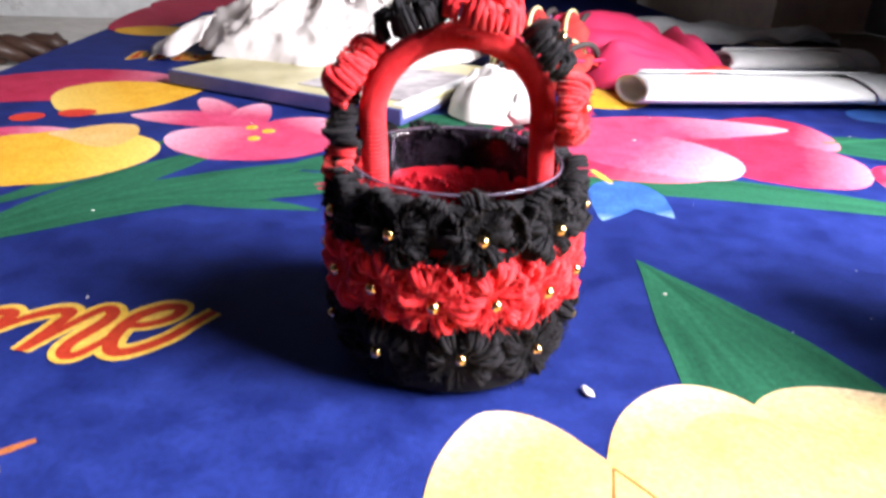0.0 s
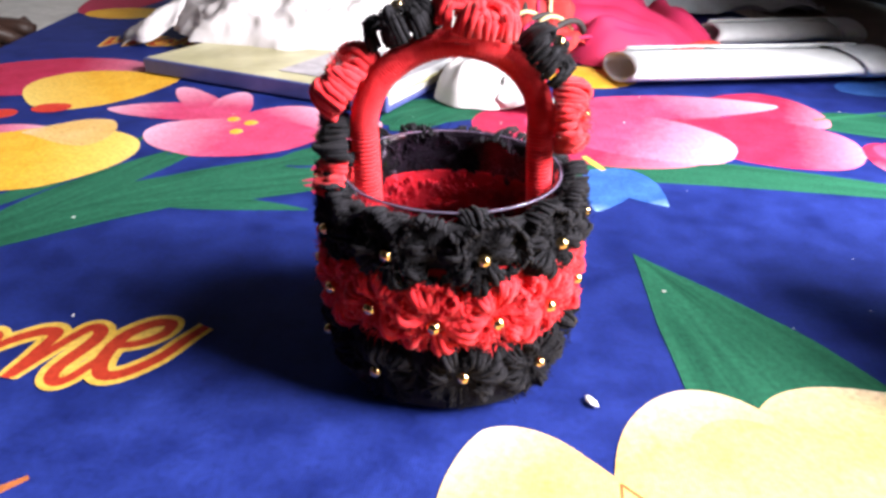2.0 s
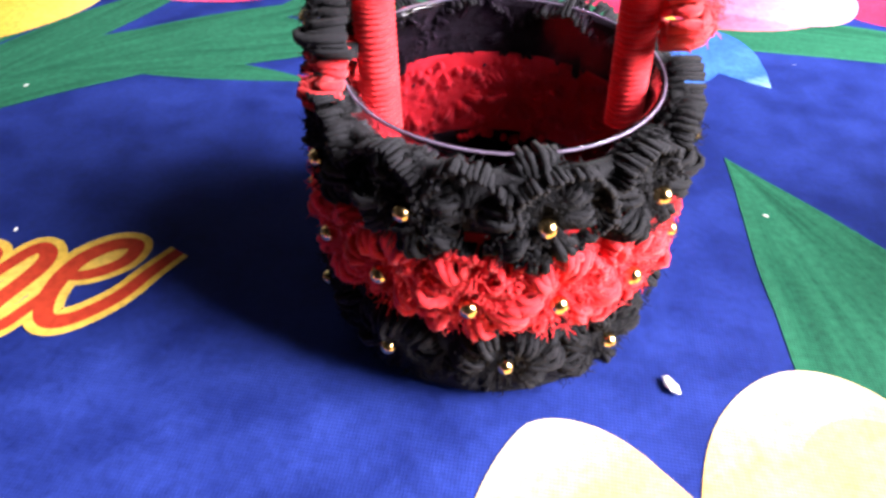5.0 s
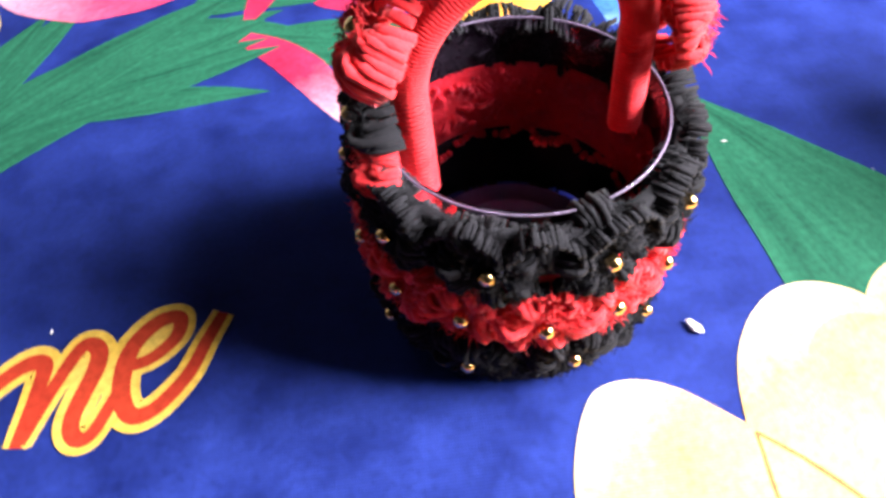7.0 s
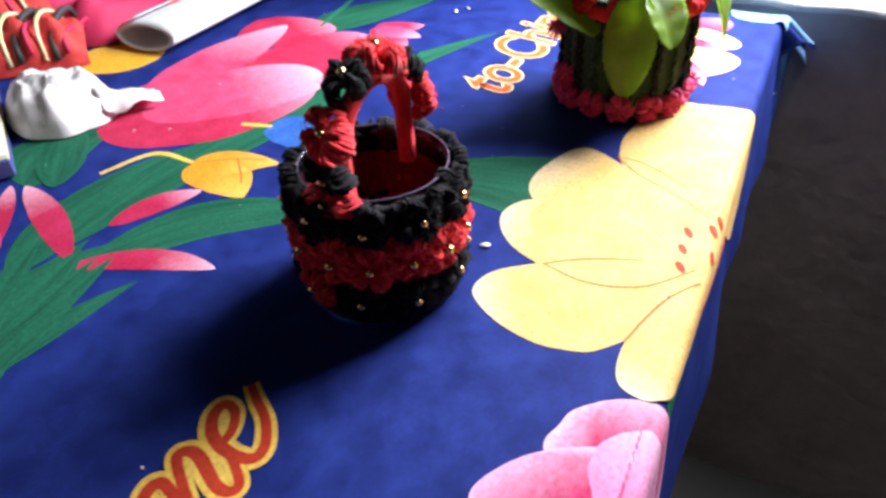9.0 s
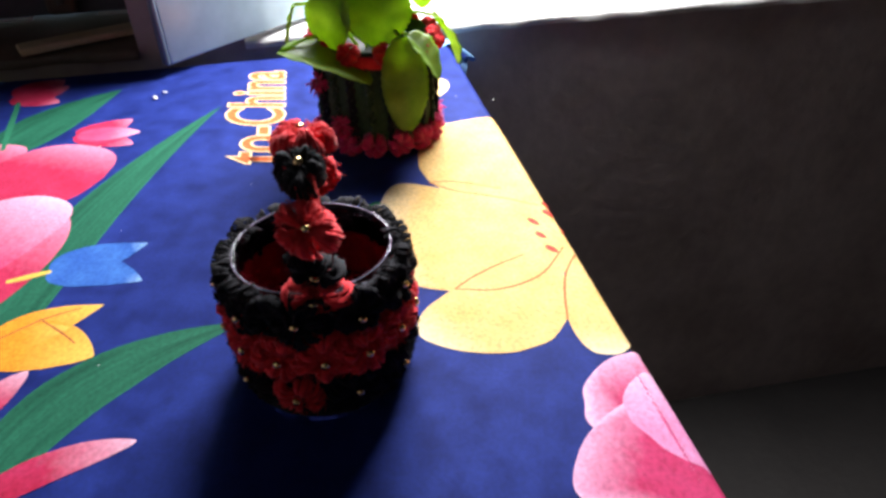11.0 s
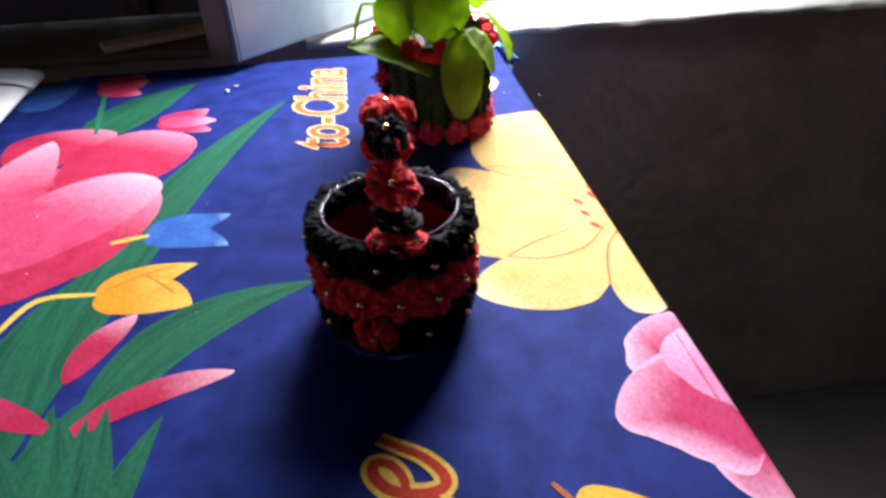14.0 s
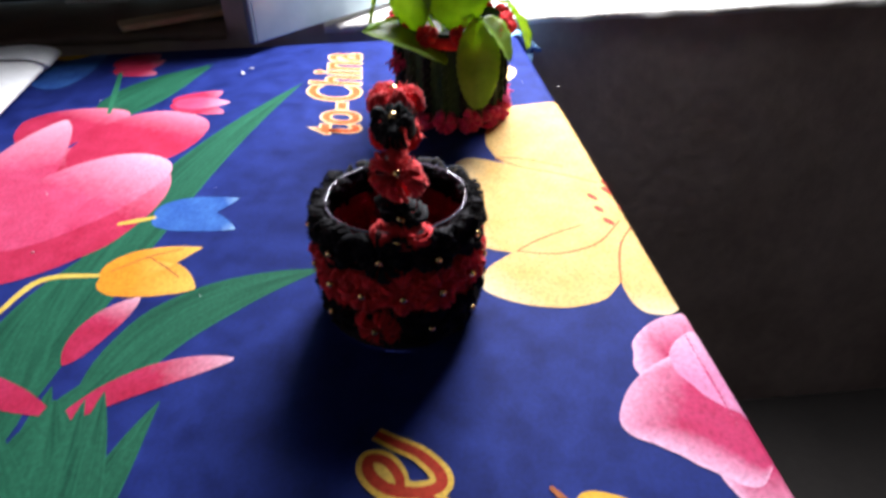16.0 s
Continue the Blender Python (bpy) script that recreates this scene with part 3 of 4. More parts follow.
petal("leaf", (-0.0760, 0.4990), (0.0040, 0.5320), 0.0306, 0.0196, 0.6, 0.7)
petal("leaf", (-0.1720, 0.3410), (-0.0850, 0.3450), 0.0080, 0.0037, 0.6, 1.0)
# tall tulip in the middle
petal("pink_dark", (0.0120, 0.5390), (0.2020, 0.5090), 0.0584, -0.0019, 0.5, 0.5)
petal("pink_dark", (0.1660, 0.5810), (0.2600, 0.5460), 0.0406, 0.0239, 0.5, 0.5)
petal("pink_dark", (0.1370, 0.5190), (0.2580, 0.4840), 0.0515, 0.0004, 0.5, 0.4)
petal("pink_light", (0.0410, 0.5410), (0.2350, 0.5900), 0.0322, 0.0073, 0.5, 0.7)
petal("pink_dark", (0.0000, 0.5420), (0.1460, 0.4500), 0.0524, -0.0080, 0.4, 0.6)
petal("pink_light", (0.0310, 0.5280), (0.1700, 0.4680), 0.0473, 0.0065, 0.5, 0.42)
petal("yellow_deep", (0.0270, 0.6740), (-0.0380, 0.5620), 0.0209, 0.0033, 0.5, 0.5)
# small tulips
petal("pink_dark", (0.2780, 0.5070), (0.2610, 0.4490), 0.0131, -0.0001, 0.5, 0.75)
petal("pink_dark", (0.2810, 0.5080), (0.3120, 0.4700), 0.0166, -0.0048, 0.5, 0.75)
petal("pink_light", (0.2800, 0.5060), (0.2850, 0.4520), 0.0143, -0.0008, 0.5, 0.8)
petal("pink_dark", (0.3670, 0.6130), (0.3540, 0.5600), 0.0146, -0.0002, 0.5, 0.75)
petal("pink_dark", (0.3710, 0.6140), (0.4150, 0.5840), 0.0227, 0.0007, 0.5, 0.75)
petal("pink_dark", (0.3700, 0.6130), (0.3970, 0.5700), 0.0220, -0.0057, 0.5, 0.8)
line("stem_green", [(0.3560, 0.6010), (0.2510, 0.5570)], 0.003)
petal("blue", (0.0800, 0.4290), (0.1100, 0.3770), 0.0180, -0.0014, 0.5, 1.0)
petal("blue", (0.0780, 0.4280), (0.0690, 0.3650), 0.0152, 0.0044, 0.5, 0.9)
line("stem_yellow", [(0.0790, 0.4270), (0.0680, 0.4500)], 0.0027)
line("stem_yellow", [(0.0110, 0.4290), (0.0020, 0.4650), (-0.0370, 0.4720)], 0.0027)
petal("orange", (0.0090, 0.4300), (0.0460, 0.3780), 0.0157, 0.0019, 0.5, 1.0)
petal("orange", (0.0080, 0.4290), (0.0030, 0.3650), 0.0200, 0.0057, 0.5, 0.8)
petal("orange", (0.0090, 0.4220), (0.0260, 0.3890), 0.0103, 0.0025, 0.5, 0.9)
petal("blue", (0.3050, 0.6560), (0.4160, 0.6490), 0.0284, 0.0100, 0.5, 0.9)
petal("yellow_deep", (0.4000, 0.7020), (0.4170, 0.6610), 0.0161, -0.0013, 0.5, 0.9)
line("red_line", [(0.0150, 0.4260), (0.0330, 0.4080), (0.0430, 0.3900)], 0.0007)
line("red_line", [(0.0330, 0.4100), (0.0230, 0.3940), (0.0130, 0.3800)], 0.0007)
# slim pink petals
petal("pink_slim", (-0.0670, 0.4080), (-0.0080, 0.3950), 0.0106, 0.0043, 0.7, 0.7)
petal("pink_slim", (-0.1090, 0.3920), (-0.0530, 0.3190), 0.0095, 0.0092, 0.8, 0.7)
petal("pink_slim", (-0.1000, 0.3930), (-0.0760, 0.4990), 0.0098, -0.0025, 0.8, 0.7)
petal("pink_slim", (-0.1220, 0.4420), (-0.0820, 0.5080), 0.0066, 0.0003, 0.8, 0.7)
# yellow flower at the table edge
petal("leaf", (0.148, 0.144), (0.0819, 0.3195), 0.0403, -0.0046, 0.42, 1.1)
petal("pink_dark", (0.082, 0.082), (0.285, 0.125), 0.0145, 0.0019, 0.5, 0.5)
petal("leaf", (-0.012, 0.064), (0.067, 0.086), 0.0071, -0.0004, 0.6, 0.9)
petal("yellow_pale", (0.1668, 0.101), (0.2925, 0.1913), 0.0716, -0.0103, 0.87, 0.98)
petal("yellow_fill", (0.258, 0.150), (0.300, 0.166), 0.034, 0.0, 0.5, 0.3)
petal("yellow_pale", (0.1471, 0.1062), (0.1591, 0.227), 0.0392, 0.016, 1.1, 0.33)
petal("yellow_pale", (0.1192, 0.1032), (0.0856, 0.2189), 0.0398, 0.0047, 0.5, 0.52)
petal("yellow_pale", (0.0858, 0.1109), (0.0167, 0.1903), 0.0336, 0.0127, 0.72, 0.62)
petal("yellow_pale", (0.1023, 0.0893), (0.0035, 0.0918), 0.0172, -0.0021, 0.56, 0.35)
petal("yellow_fill", (0.170, 0.112), (0.075, 0.089), 0.0165, -0.0006, 0.4, 0.6)
petal("yellow_fill", (0.075, 0.098), (0.215, 0.136), 0.026, 0.0, 0.4, 0.4)
petal("yellow_fill", (0.112, 0.140), (0.098, 0.206), 0.026, 0.0, 0.45, 0.5)
petal("yellow_fill", (0.158, 0.112), (0.186, 0.186), 0.018, 0.0, 0.45, 0.5)
petal("yellow_fill", (0.195, 0.112), (0.290, 0.142), 0.016, 0.0, 0.4, 0.4)
line("red_line", [(0.188, 0.194), (0.175, 0.173), (0.165, 0.141), (0.153, 0.113)], 0.0008)
line("red_line", [(0.188, 0.194), (0.189, 0.174), (0.178, 0.140)], 0.0008)
line("red_line", [(0.059, 0.173), (0.070, 0.163), (0.081, 0.150), (0.094, 0.130)], 0.0008)
line("red_line", [(0.059, 0.173), (0.059, 0.146), (0.073, 0.121), (0.102, 0.104)], 0.0008)
line("red_line", [(0.031, 0.110), (0.052, 0.109), (0.073, 0.106), (0.094, 0.098)], 0.0008)
petal("red", (0.137, 0.124), (0.128, 0.117), 0.0023, 0.0000, 0.5, 0.6)
petal("red", (0.120, 0.120), (0.112, 0.114), 0.0023, 0.0000, 0.5, 0.6)
petal("red", (0.104, 0.115), (0.096, 0.108), 0.0023, 0.0000, 0.5, 0.6)
petal("red", (0.147, 0.113), (0.138, 0.107), 0.0020, 0.0000, 0.5, 0.6)
petal("red", (0.158, 0.113), (0.150, 0.107), 0.0018, 0.0000, 0.5, 0.6)
petal("red", (0.124, 0.104), (0.117, 0.099), 0.0018, 0.0000, 0.5, 0.6)
# pink flower at the table edge
petal("pink_rim", (-0.060, 0.052), (-0.124, 0.056), 0.028, 0.0, 0.5, 0.5)
petal("pink_rim", (-0.0561, 0.064), (0.0027, 0.0881), 0.0439, -0.0086, 0.6, 0.65)
petal("pink_rim", (-0.0862, 0.0548), (-0.065, 0.1188), 0.0382, -0.0166, 0.25, 0.4)
petal("pink_pale", (-0.0695, 0.0627), (-0.0104, 0.0782), 0.0299, -0.0114, 1.09, 0.82)
# pear
line("red_line", [(-0.116, 0.154), (-0.126, 0.144)], 0.0016)
petal("yellow_deep", (-0.1249, 0.1447), (-0.1673, 0.0156), 0.023, -0.0104, 0.32, 0.3)
# tulip and leaves on the far side
petal("leaf", (-0.215, 0.330), (-0.090, 0.398), 0.0230, 0.0040, 0.5, 0.8)
petal("leaf", (-0.2420, 0.2790), (-0.1770, 0.4360), 0.0145, 0.0049, 0.6, 0.9)
petal("leaf", (-0.2440, 0.2900), (-0.1980, 0.4220), 0.0128, 0.0011, 0.6, 0.9)
petal("leaf", (-0.2370, 0.2730), (-0.0880, 0.3830), 0.0138, 0.0196, 0.6, 0.9)
petal("leaf", (-0.2170, 0.3210), (-0.1000, 0.4290), 0.0149, 0.0037, 0.6, 0.9)
petal("leaf", (-0.2690, 0.3050), (-0.2290, 0.4510), 0.0080, -0.0100, 0.6, 0.9)
petal("leaf", (-0.1970, 0.3320), (-0.0820, 0.3760), 0.0102, 0.0018, 0.6, 0.9)
petal("pink_light", (-0.1900, 0.4990), (-0.2870, 0.4980), 0.0206, -0.0027, 0.5, 0.7)
petal("pink_light", (-0.1800, 0.4730), (-0.2580, 0.5630), 0.0144, -0.0009, 0.5, 0.5)
petal("pink_light", (-0.1830, 0.4720), (-0.2030, 0.5570), 0.0165, 0.0038, 0.5, 0.5)
petal("pink_light", (-0.1750, 0.4610), (-0.1240, 0.5190), 0.0395, -0.0068, 0.5, 0.5)
petal("pink_light", (-0.1120, 0.4610), (-0.2340, 0.4560), 0.0383, 0.0075, 0.5, 0.5)
petal("yellow_deep", (-0.1880, 0.4870), (-0.1790, 0.4890), 0.0057, 0.0000, 0.5, 0.6)
petal("yellow_deep", (-0.1730, 0.4810), (-0.1630, 0.4830), 0.0057, 0.0000, 0.5, 0.6)
petal("yellow_deep", (-0.1760, 0.4610), (-0.1670, 0.4630), 0.0057, 0.0000, 0.5, 0.6)
petal("pink_light", (-0.3570, 0.3920), (-0.3010, 0.4490), 0.0284, 0.0050, 0.5, 0.7)
petal("yellow_deep", (-0.3420, 0.3740), (-0.2220, 0.4230), 0.0565, -0.0021, 0.4, 0.5)
petal("yellow_pale", (-0.2520, 0.4350), (-0.3150, 0.4370), 0.0268, -0.0119, 0.5, 1.0)
petal("pink_dark", (-0.4770, 0.5300), (-0.3090, 0.6170), 0.0635, 0.0055, 0.5, 0.5)
petal("yellow_deep", (-0.2720, 0.5930), (-0.3650, 0.5130), 0.0586, -0.0073, 0.8, 0.4)
petal("red", (-0.3690, 0.4700), (-0.3450, 0.4760), 0.0120, -0.0005, 0.5, 0.5)
petal("red", (-0.3430, 0.4910), (-0.3150, 0.4960), 0.0120, -0.0009, 0.5, 0.5)
petal("pink_dark", (-0.5130, 0.8620), (-0.5930, 1.1720), 0.0518, -0.0112, 0.5, 0.5)
petal("yellow_deep", (-0.5300, 0.8790), (-0.4240, 0.8870), 0.0392, -0.0004, 0.5, 0.5)
petal("pink_dark", (-0.5540, 1.0580), (-0.4630, 1.3160), 0.0861, 0.0460, 0.5, 0.5)
petal("yellow_deep", (-0.6480, 1.3250), (-0.5970, 1.3640), 0.0431, -0.0031, 0.5, 0.5)
# leaves and petals by the paper rolls
petal("yellow_deep", (0.0550, 0.6360), (0.1270, 0.6830), 0.0397, -0.0003, 0.5, 0.5)
petal("leaf", (-0.0650, 0.4810), (-0.0020, 0.5860), 0.0177, -0.0024, 0.6, 0.8)
petal("yellow_deep", (-0.0280, 1.2600), (0.0790, 1.2240), 0.0416, 0.0056, 0.5, 0.5)
# flower under the plant
petal("pink_dark", (0.4070, 0.2530), (0.4850, 0.2290), 0.0224, 0.0029, 0.5, 0.5)
petal("yellow_pale", (0.3970, 0.2430), (0.4340, 0.1990), 0.0282, 0.0128, 0.5, 0.5)
petal("pink_dark", (0.3940, 0.2480), (0.4040, 0.2070), 0.0267, -0.0004, 0.5, 0.6)
petal("yellow_pale", (0.3820, 0.2420), (0.3830, 0.1820), 0.0328, -0.0096, 0.5, 0.5)
petal("pink_light", (0.3790, 0.2460), (0.3280, 0.1920), 0.0140, 0.0010, 0.5, 0.6)
# the end of the first printed word, in a slanted script
SCRIPT = (
    [(-0.190, 0.186), (-0.184, 0.203), (-0.178, 0.217), (-0.172, 0.216), (-0.174, 0.205), (-0.178, 0.187)],
    [(-0.177, 0.194), (-0.168, 0.212), (-0.158, 0.222), (-0.151, 0.222), (-0.151, 0.212), (-0.153, 0.195)],
    [(-0.152, 0.196), (-0.146, 0.214), (-0.140, 0.227), (-0.135, 0.226), (-0.134, 0.219), (-0.138, 0.203), (-0.136, 0.196), (-0.131, 0.197), (-0.125, 0.211)],
    [(-0.125, 0.2175), (-0.117, 0.220), (-0.110, 0.227), (-0.110, 0.234), (-0.117, 0.233), (-0.124, 0.224), (-0.125, 0.211), (-0.121, 0.2015), (-0.114, 0.202), (-0.105, 0.212), (-0.100, 0.224), (-0.0955, 0.234)],
)
for tone, wide in (("letter_rim", 0.0060), ("letter", 0.0030)):
    for stroke in SCRIPT:
        line(tone, stroke, wide, "printed_lettering")
# pale blue laid on the corner for daylight shining through the cloth
petal("corner_backlight", (0.505, 0.235), (0.560, 0.172), 0.034, 0.0, 0.4, 0.4)
lettering("to-China", (0.2215, 0.3125), 0.072, 0.83, 0.3, "letter_orange", "letter_rim_pale", False, 0.010, 0.026)
lettering("Welcome", (-0.4220, 0.6960), 0.062, 0.84, 0.35, "letter", "letter_rim", False, 0.008, 0.052)


# ---------------------------------------------------------------- crocheted basket
def puff_flower(seed, petals, radius, strand=0.00125, strands=4, height=0.0075, fuzz=50):
    """A crocheted flower, facing +z: each petal is a bundle of uneven yarn loops."""
    rnd = random.Random(seed)
    bm = bmesh.new()
    for p in range(petals):
        mid = math.tau * p / petals + rnd.uniform(-0.16, 0.16)
        size = radius * rnd.uniform(0.82, 1.1)
        tall = height * rnd.uniform(0.8, 1.15)
        for k in range(strands):
            off = (k + 0.5) / strands - 0.5 + rnd.uniform(-0.03, 0.03)
            ang = mid + off * 1.0 * math.tau / petals
            high = tall * (1 - 1.7 * off * off) * rnd.uniform(0.9, 1.08)
            reach = size * rnd.uniform(0.95, 1.04) * (1 - 0.3 * off * off)
            lean, twist = rnd.uniform(-0.1, 0.1), rnd.uniform(0, 6)
            pts = []
            for i in range(8):
                s = i / 7
                q = reach * (0.10 + 0.9 * math.sin(s * math.pi * 0.5))
                a = ang - off * 0.5 * (1 - s) * math.tau / petals + lean * math.sin(s * 3)
                z = high * math.sin(0.12 + s * (math.pi - 0.12)) ** 0.7 if s < 1 else -0.001
                z += 0.0005 * math.sin(twist + s * 9)
                pts.append((q * math.cos(a), q * math.sin(a), z))
            tube(bm, pts, [strand * rnd.uniform(0.8, 1.25) for _ in pts], 5)
    for k in range(fuzz):
        a, q = rnd.uniform(0, math.tau), radius * rnd.uniform(0.25, 1.05)
        b = Vector((q * math.cos(a), q * math.sin(a), height * (0.5 + 0.45 * math.sin(q / radius * 3))))
        e = b + Vector((rnd.uniform(-1, 1), rnd.uniform(-1, 1), rnd.uniform(-0.2, 1.2))) * rnd.uniform(0.0012, 0.0030)
        tube(bm, [b, (b + e) / 2 + Vector((rnd.uniform(-1, 1), rnd.uniform(-1, 1), 0.6)) * 0.0008, e], [0.00016, 0.00013, 0.00005], 3, False)
    return bm


def bead_mesh(material, r=0.0021):
    bm = bmesh.new()
    bmesh.ops.create_uvsphere(bm, u_segments=14, v_segments=9, radius=r)
    return mesh_of("bead", bm, material)


BX, BY = 0.0004, 0.2372
BEAD = bead_mesh(GOLD)


def basket():
    b = thing("crochet_basket", Matrix.Translation((BX, BY, 0.0018)), "small basket of red and black crocheted flowers with gold beads", "basket")
    # clear plastic tub inside
    bm = bmesh.new()
    lathe(bm, [(0.001, 0.003), (0.034, 0.003), (0.0352, 0.005), (0.0362, 0.0765), (0.0370, 0.0778), (0.0366, 0.0786), (0.0352, 0.0774), *[(0.0349 - 0.00001 * k + 0.00035 * (k % 2), 0.074 - 0.0036 * k) for k in range(18)], (0.0340, 0.006), (0.032, 0.0045), (0.001, 0.0045)], 64)
    bmesh.ops.recalc_face_normals(bm, faces=bm.faces)
    tub = part("tub", bm, TUB, b, "smoky clear plastic tub with ribbed wall")
    tub.matrix_local = Matrix.Diagonal((1.0, 1.0, 0.915, 1.0))
    tub.visible_shadow = False
    bm = bmesh.new()
    lathe(bm, [(0.0366 + 0.0003 * math.cos(k * math.tau / 8), 0.0712 + 0.0003 * math.sin(k * math.tau / 8)) for k in range(8)], 64, True)
    part("tub_lip", bm, LIP, b, "greyish rolled lip of the tub")
    bm = bmesh.new()
    lathe(bm, [(0.001, 0.0062), (0.013, 0.0062), (0.0135, 0.0068), (0.0145, 0.0068), (0.015, 0.0062), (0.0235, 0.0062), (0.0242, 0.007), (0.0255, 0.007), (0.026, 0.0062), (0.0325, 0.0064)], 56)
    part("tub_floor", bm, PURPLE_PLASTIC, b, "dark ringed floor of the tub")
    bm = bmesh.new()
    for k in range(5):
        a = k * math.tau / 5 + 0.4
        tip = Vector((0.0095 * math.cos(a), 0.0095 * math.sin(a), 0.0066))
        side = [Vector((0.0038 * math.cos(a + s * 0.63), 0.0038 * math.sin(a + s * 0.63), 0.0066)) for s in (-1, 1)]
        vs = [bm.verts.new(q) for q in (Vector((0, 0, 0.0082)), side[0], tip, side[1])]
        bm.faces.new((vs[0], vs[1], vs[2]))
        bm.faces.new((vs[0], vs[2], vs[3]))
    part("star", bm, PURPLE_PLASTIC, b, "raised star in the floor of the tub", False)
    # yarn sleeves: rows of stitches wound round the tub
    for name, z0, z1, material in (("bottom_sleeve", 0.001, 0.029, BLACK_YARN), ("middle_sleeve", 0.029, 0.055, RED_YARN), ("top_sleeve", 0.0545, 0.0690, BLACK_YARN)):
        bm = bmesh.new()
        prof = [(0.0384 + 0.0001 * math.sin(k * 1.57), z0 + (z1 - z0) * k / 24) for k in range(25)]
        prof += [(0.0415, z1 - 0.0005), (0.0415, z0 + 0.0005)]
        lathe(bm, prof, 96, True)
        for v in bm.verts:
            v.co.xy *= 1 + 0.008 * noise.noise(v.co * 300)
        bmesh.ops.recalc_face_normals(bm, faces=bm.faces)
        part(name, bm, material, b)
    blacks = [mesh_of("flower", puff_flower(s, 8, 0.0122, 0.0008, 7, 0.0074, 320), BLACK_YARN) for s in (1, 2, 3)]
    small_blacks = [mesh_of("flower", puff_flower(s, 7, 0.0142, 0.0008, 7, 0.0066, 300), BLACK_YARN) for s in (4, 5)]
    reds = [mesh_of("flower", puff_flower(s, 6, 0.0124, 0.0011, 6, 0.0084, 220), RED_YARN) for s in (6, 7, 8)]
    small_red = mesh_of("flower", puff_flower(9, 6, 0.0122, 0.001, 6, 0.0068, 110), RED_YARN)
    rnd = random.Random(11)

    def flower(me, m, bead_z=0.0078, label="", low=0.0, turn=0.0):
        """A flower with its bead, which sits a little low in the flower."""
        f = part("flower", me, None, b, label)
        f.matrix_local = m @ Matrix.Rotation(turn, 4, "Z")
        d = part("bead", BEAD, None, f)
        d.matrix_local = Matrix.Rotation(-turn, 4, "Z") @ Matrix.Translation((low + rnd.uniform(-0.0007, 0.0007), rnd.uniform(-0.0007, 0.0007), bead_z))
        return f

    def ring(count, first, z, r, meshes, lean, wobble, bead_z, low, tall, odd=None):
        for k in range(count):
            a = radians(first) + k * math.tau / count
            out = Matrix.Rotation(a, 4, "Z") @ Matrix.Translation((r, 0, z + rnd.uniform(-wobble, wobble))) @ Matrix.Rotation(radians(90 - lean + rnd.uniform(-6, 6)), 4, "Y") @ Matrix.Diagonal((tall, 1.0, 1.0, 1.0))
            flower(odd if odd and abs((first + k * 360 / count) % 360 - 180) < 180 / count else meshes[k % len(meshes)], out, bead_z, "", low, rnd.uniform(0, 6))

    ring(10, -109, 0.0588, 0.0380, blacks, 12, 0.0008, 0.0078, 0.0008, 0.98)
    ring(14, -91, 0.0385, 0.0374, reds, -3, 0.001, 0.0086, 0.0, 1.15)
    ring(10, -115, 0.0150, 0.0380, small_blacks, -8, 0.0012, 0.0074, -0.003, 1.0, small_red)
    for count, z, meshes in ((14, 0.0620, blacks), (14, 0.0415, reds)):     # the flowers' backs, seen through the tub
        for k in range(count):
            a = (k + 0.4) * math.tau / count
            back = part("flower_back", meshes[k % len(meshes)], None, b)
            back.matrix_local = Matrix.Rotation(a, 4, "Z") @ Matrix.Translation((0.0442, 0, z)) @ Matrix.Rotation(radians(-88), 4, "Y") @ Matrix.Rotation(k * 0.9, 4, "Z") @ Matrix.Diagonal((0.82, 0.82, 0.85, 1))
    # handle: a padded hoop wound with red yarn
    bm = bmesh.new()
    path = []
    for i in range(61):
        t = i / 60
        if t < 0.16:
            x, z = -0.0265 - 0.0012 * t / 0.16, 0.054 + t / 0.16 * 0.032
        elif t > 0.84:
            x, z = 0.0302 - 0.0018 * (1 - t) / 0.16, 0.056 + (1 - t) / 0.16 * 0.030
        else:
            a = math.pi * (1 - (t - 0.16) / 0.68)
            x, z = 0.0004 + 0.0281 * math.cos(a), 0.086 + 0.0266 * math.sin(a)
        path.append(Vector((x, -0.0022 + 0.24 * x, z)))
    tube(bm, path, 0.0040, 12)
    core = part("handle", bm, RED_YARN, b, "padded red hoop handle wound with yarn")
    bm = bmesh.new()
    coil = []
    for i in range(60 * 24):
        t = i / (60 * 24 - 1)
        k = min(int(t * 60), 59)
        p, q = path[k], path[k + 1]
        c = p.lerp(q, t * 60 - k)
        d = (q - p).normalized()
        n = Vector((0, 1, 0))
        s = d.cross(n).normalized()
        a = i * math.tau / 10
        coil.append(c + 0.0040 * (math.cos(a) * n + math.sin(a) * s))
    tube(bm, coil, 0.00072, 5)
    part("winding", bm, RED_YARN, core)
    big_black = [mesh_of("flower", puff_flower(s, 6, 0.0102, 0.001, 6, 0.0082, 300), BLACK_YARN) for s in (21, 22)]
    big_red = [mesh_of("flower", puff_flower(s, 6, 0.0115, 0.0012, 6, 0.0092, 320), RED_YARN) for s in (23, 24)]
    stops = ((0.085, 1), (0.160, 0), (0.266, 1), (0.415, 0), (0.545, 1), (0.685, 0), (0.825, 1))
    for n, (t, red) in enumerate(stops):
        k = int(t * 60)
        d = (path[k + 1] - path[k]).normalized()
        out = Vector((0, 1, 0)).cross(d) * -1
        if out.z < 0 and abs(out.x) < 0.5 or out.x * path[k].x < 0:
            out = -out
        out.normalize()
        across = Vector((0, 1, 0))
        along = out.cross(across).normalized()
        face = Matrix((across, along, out)).transposed().to_4x4()
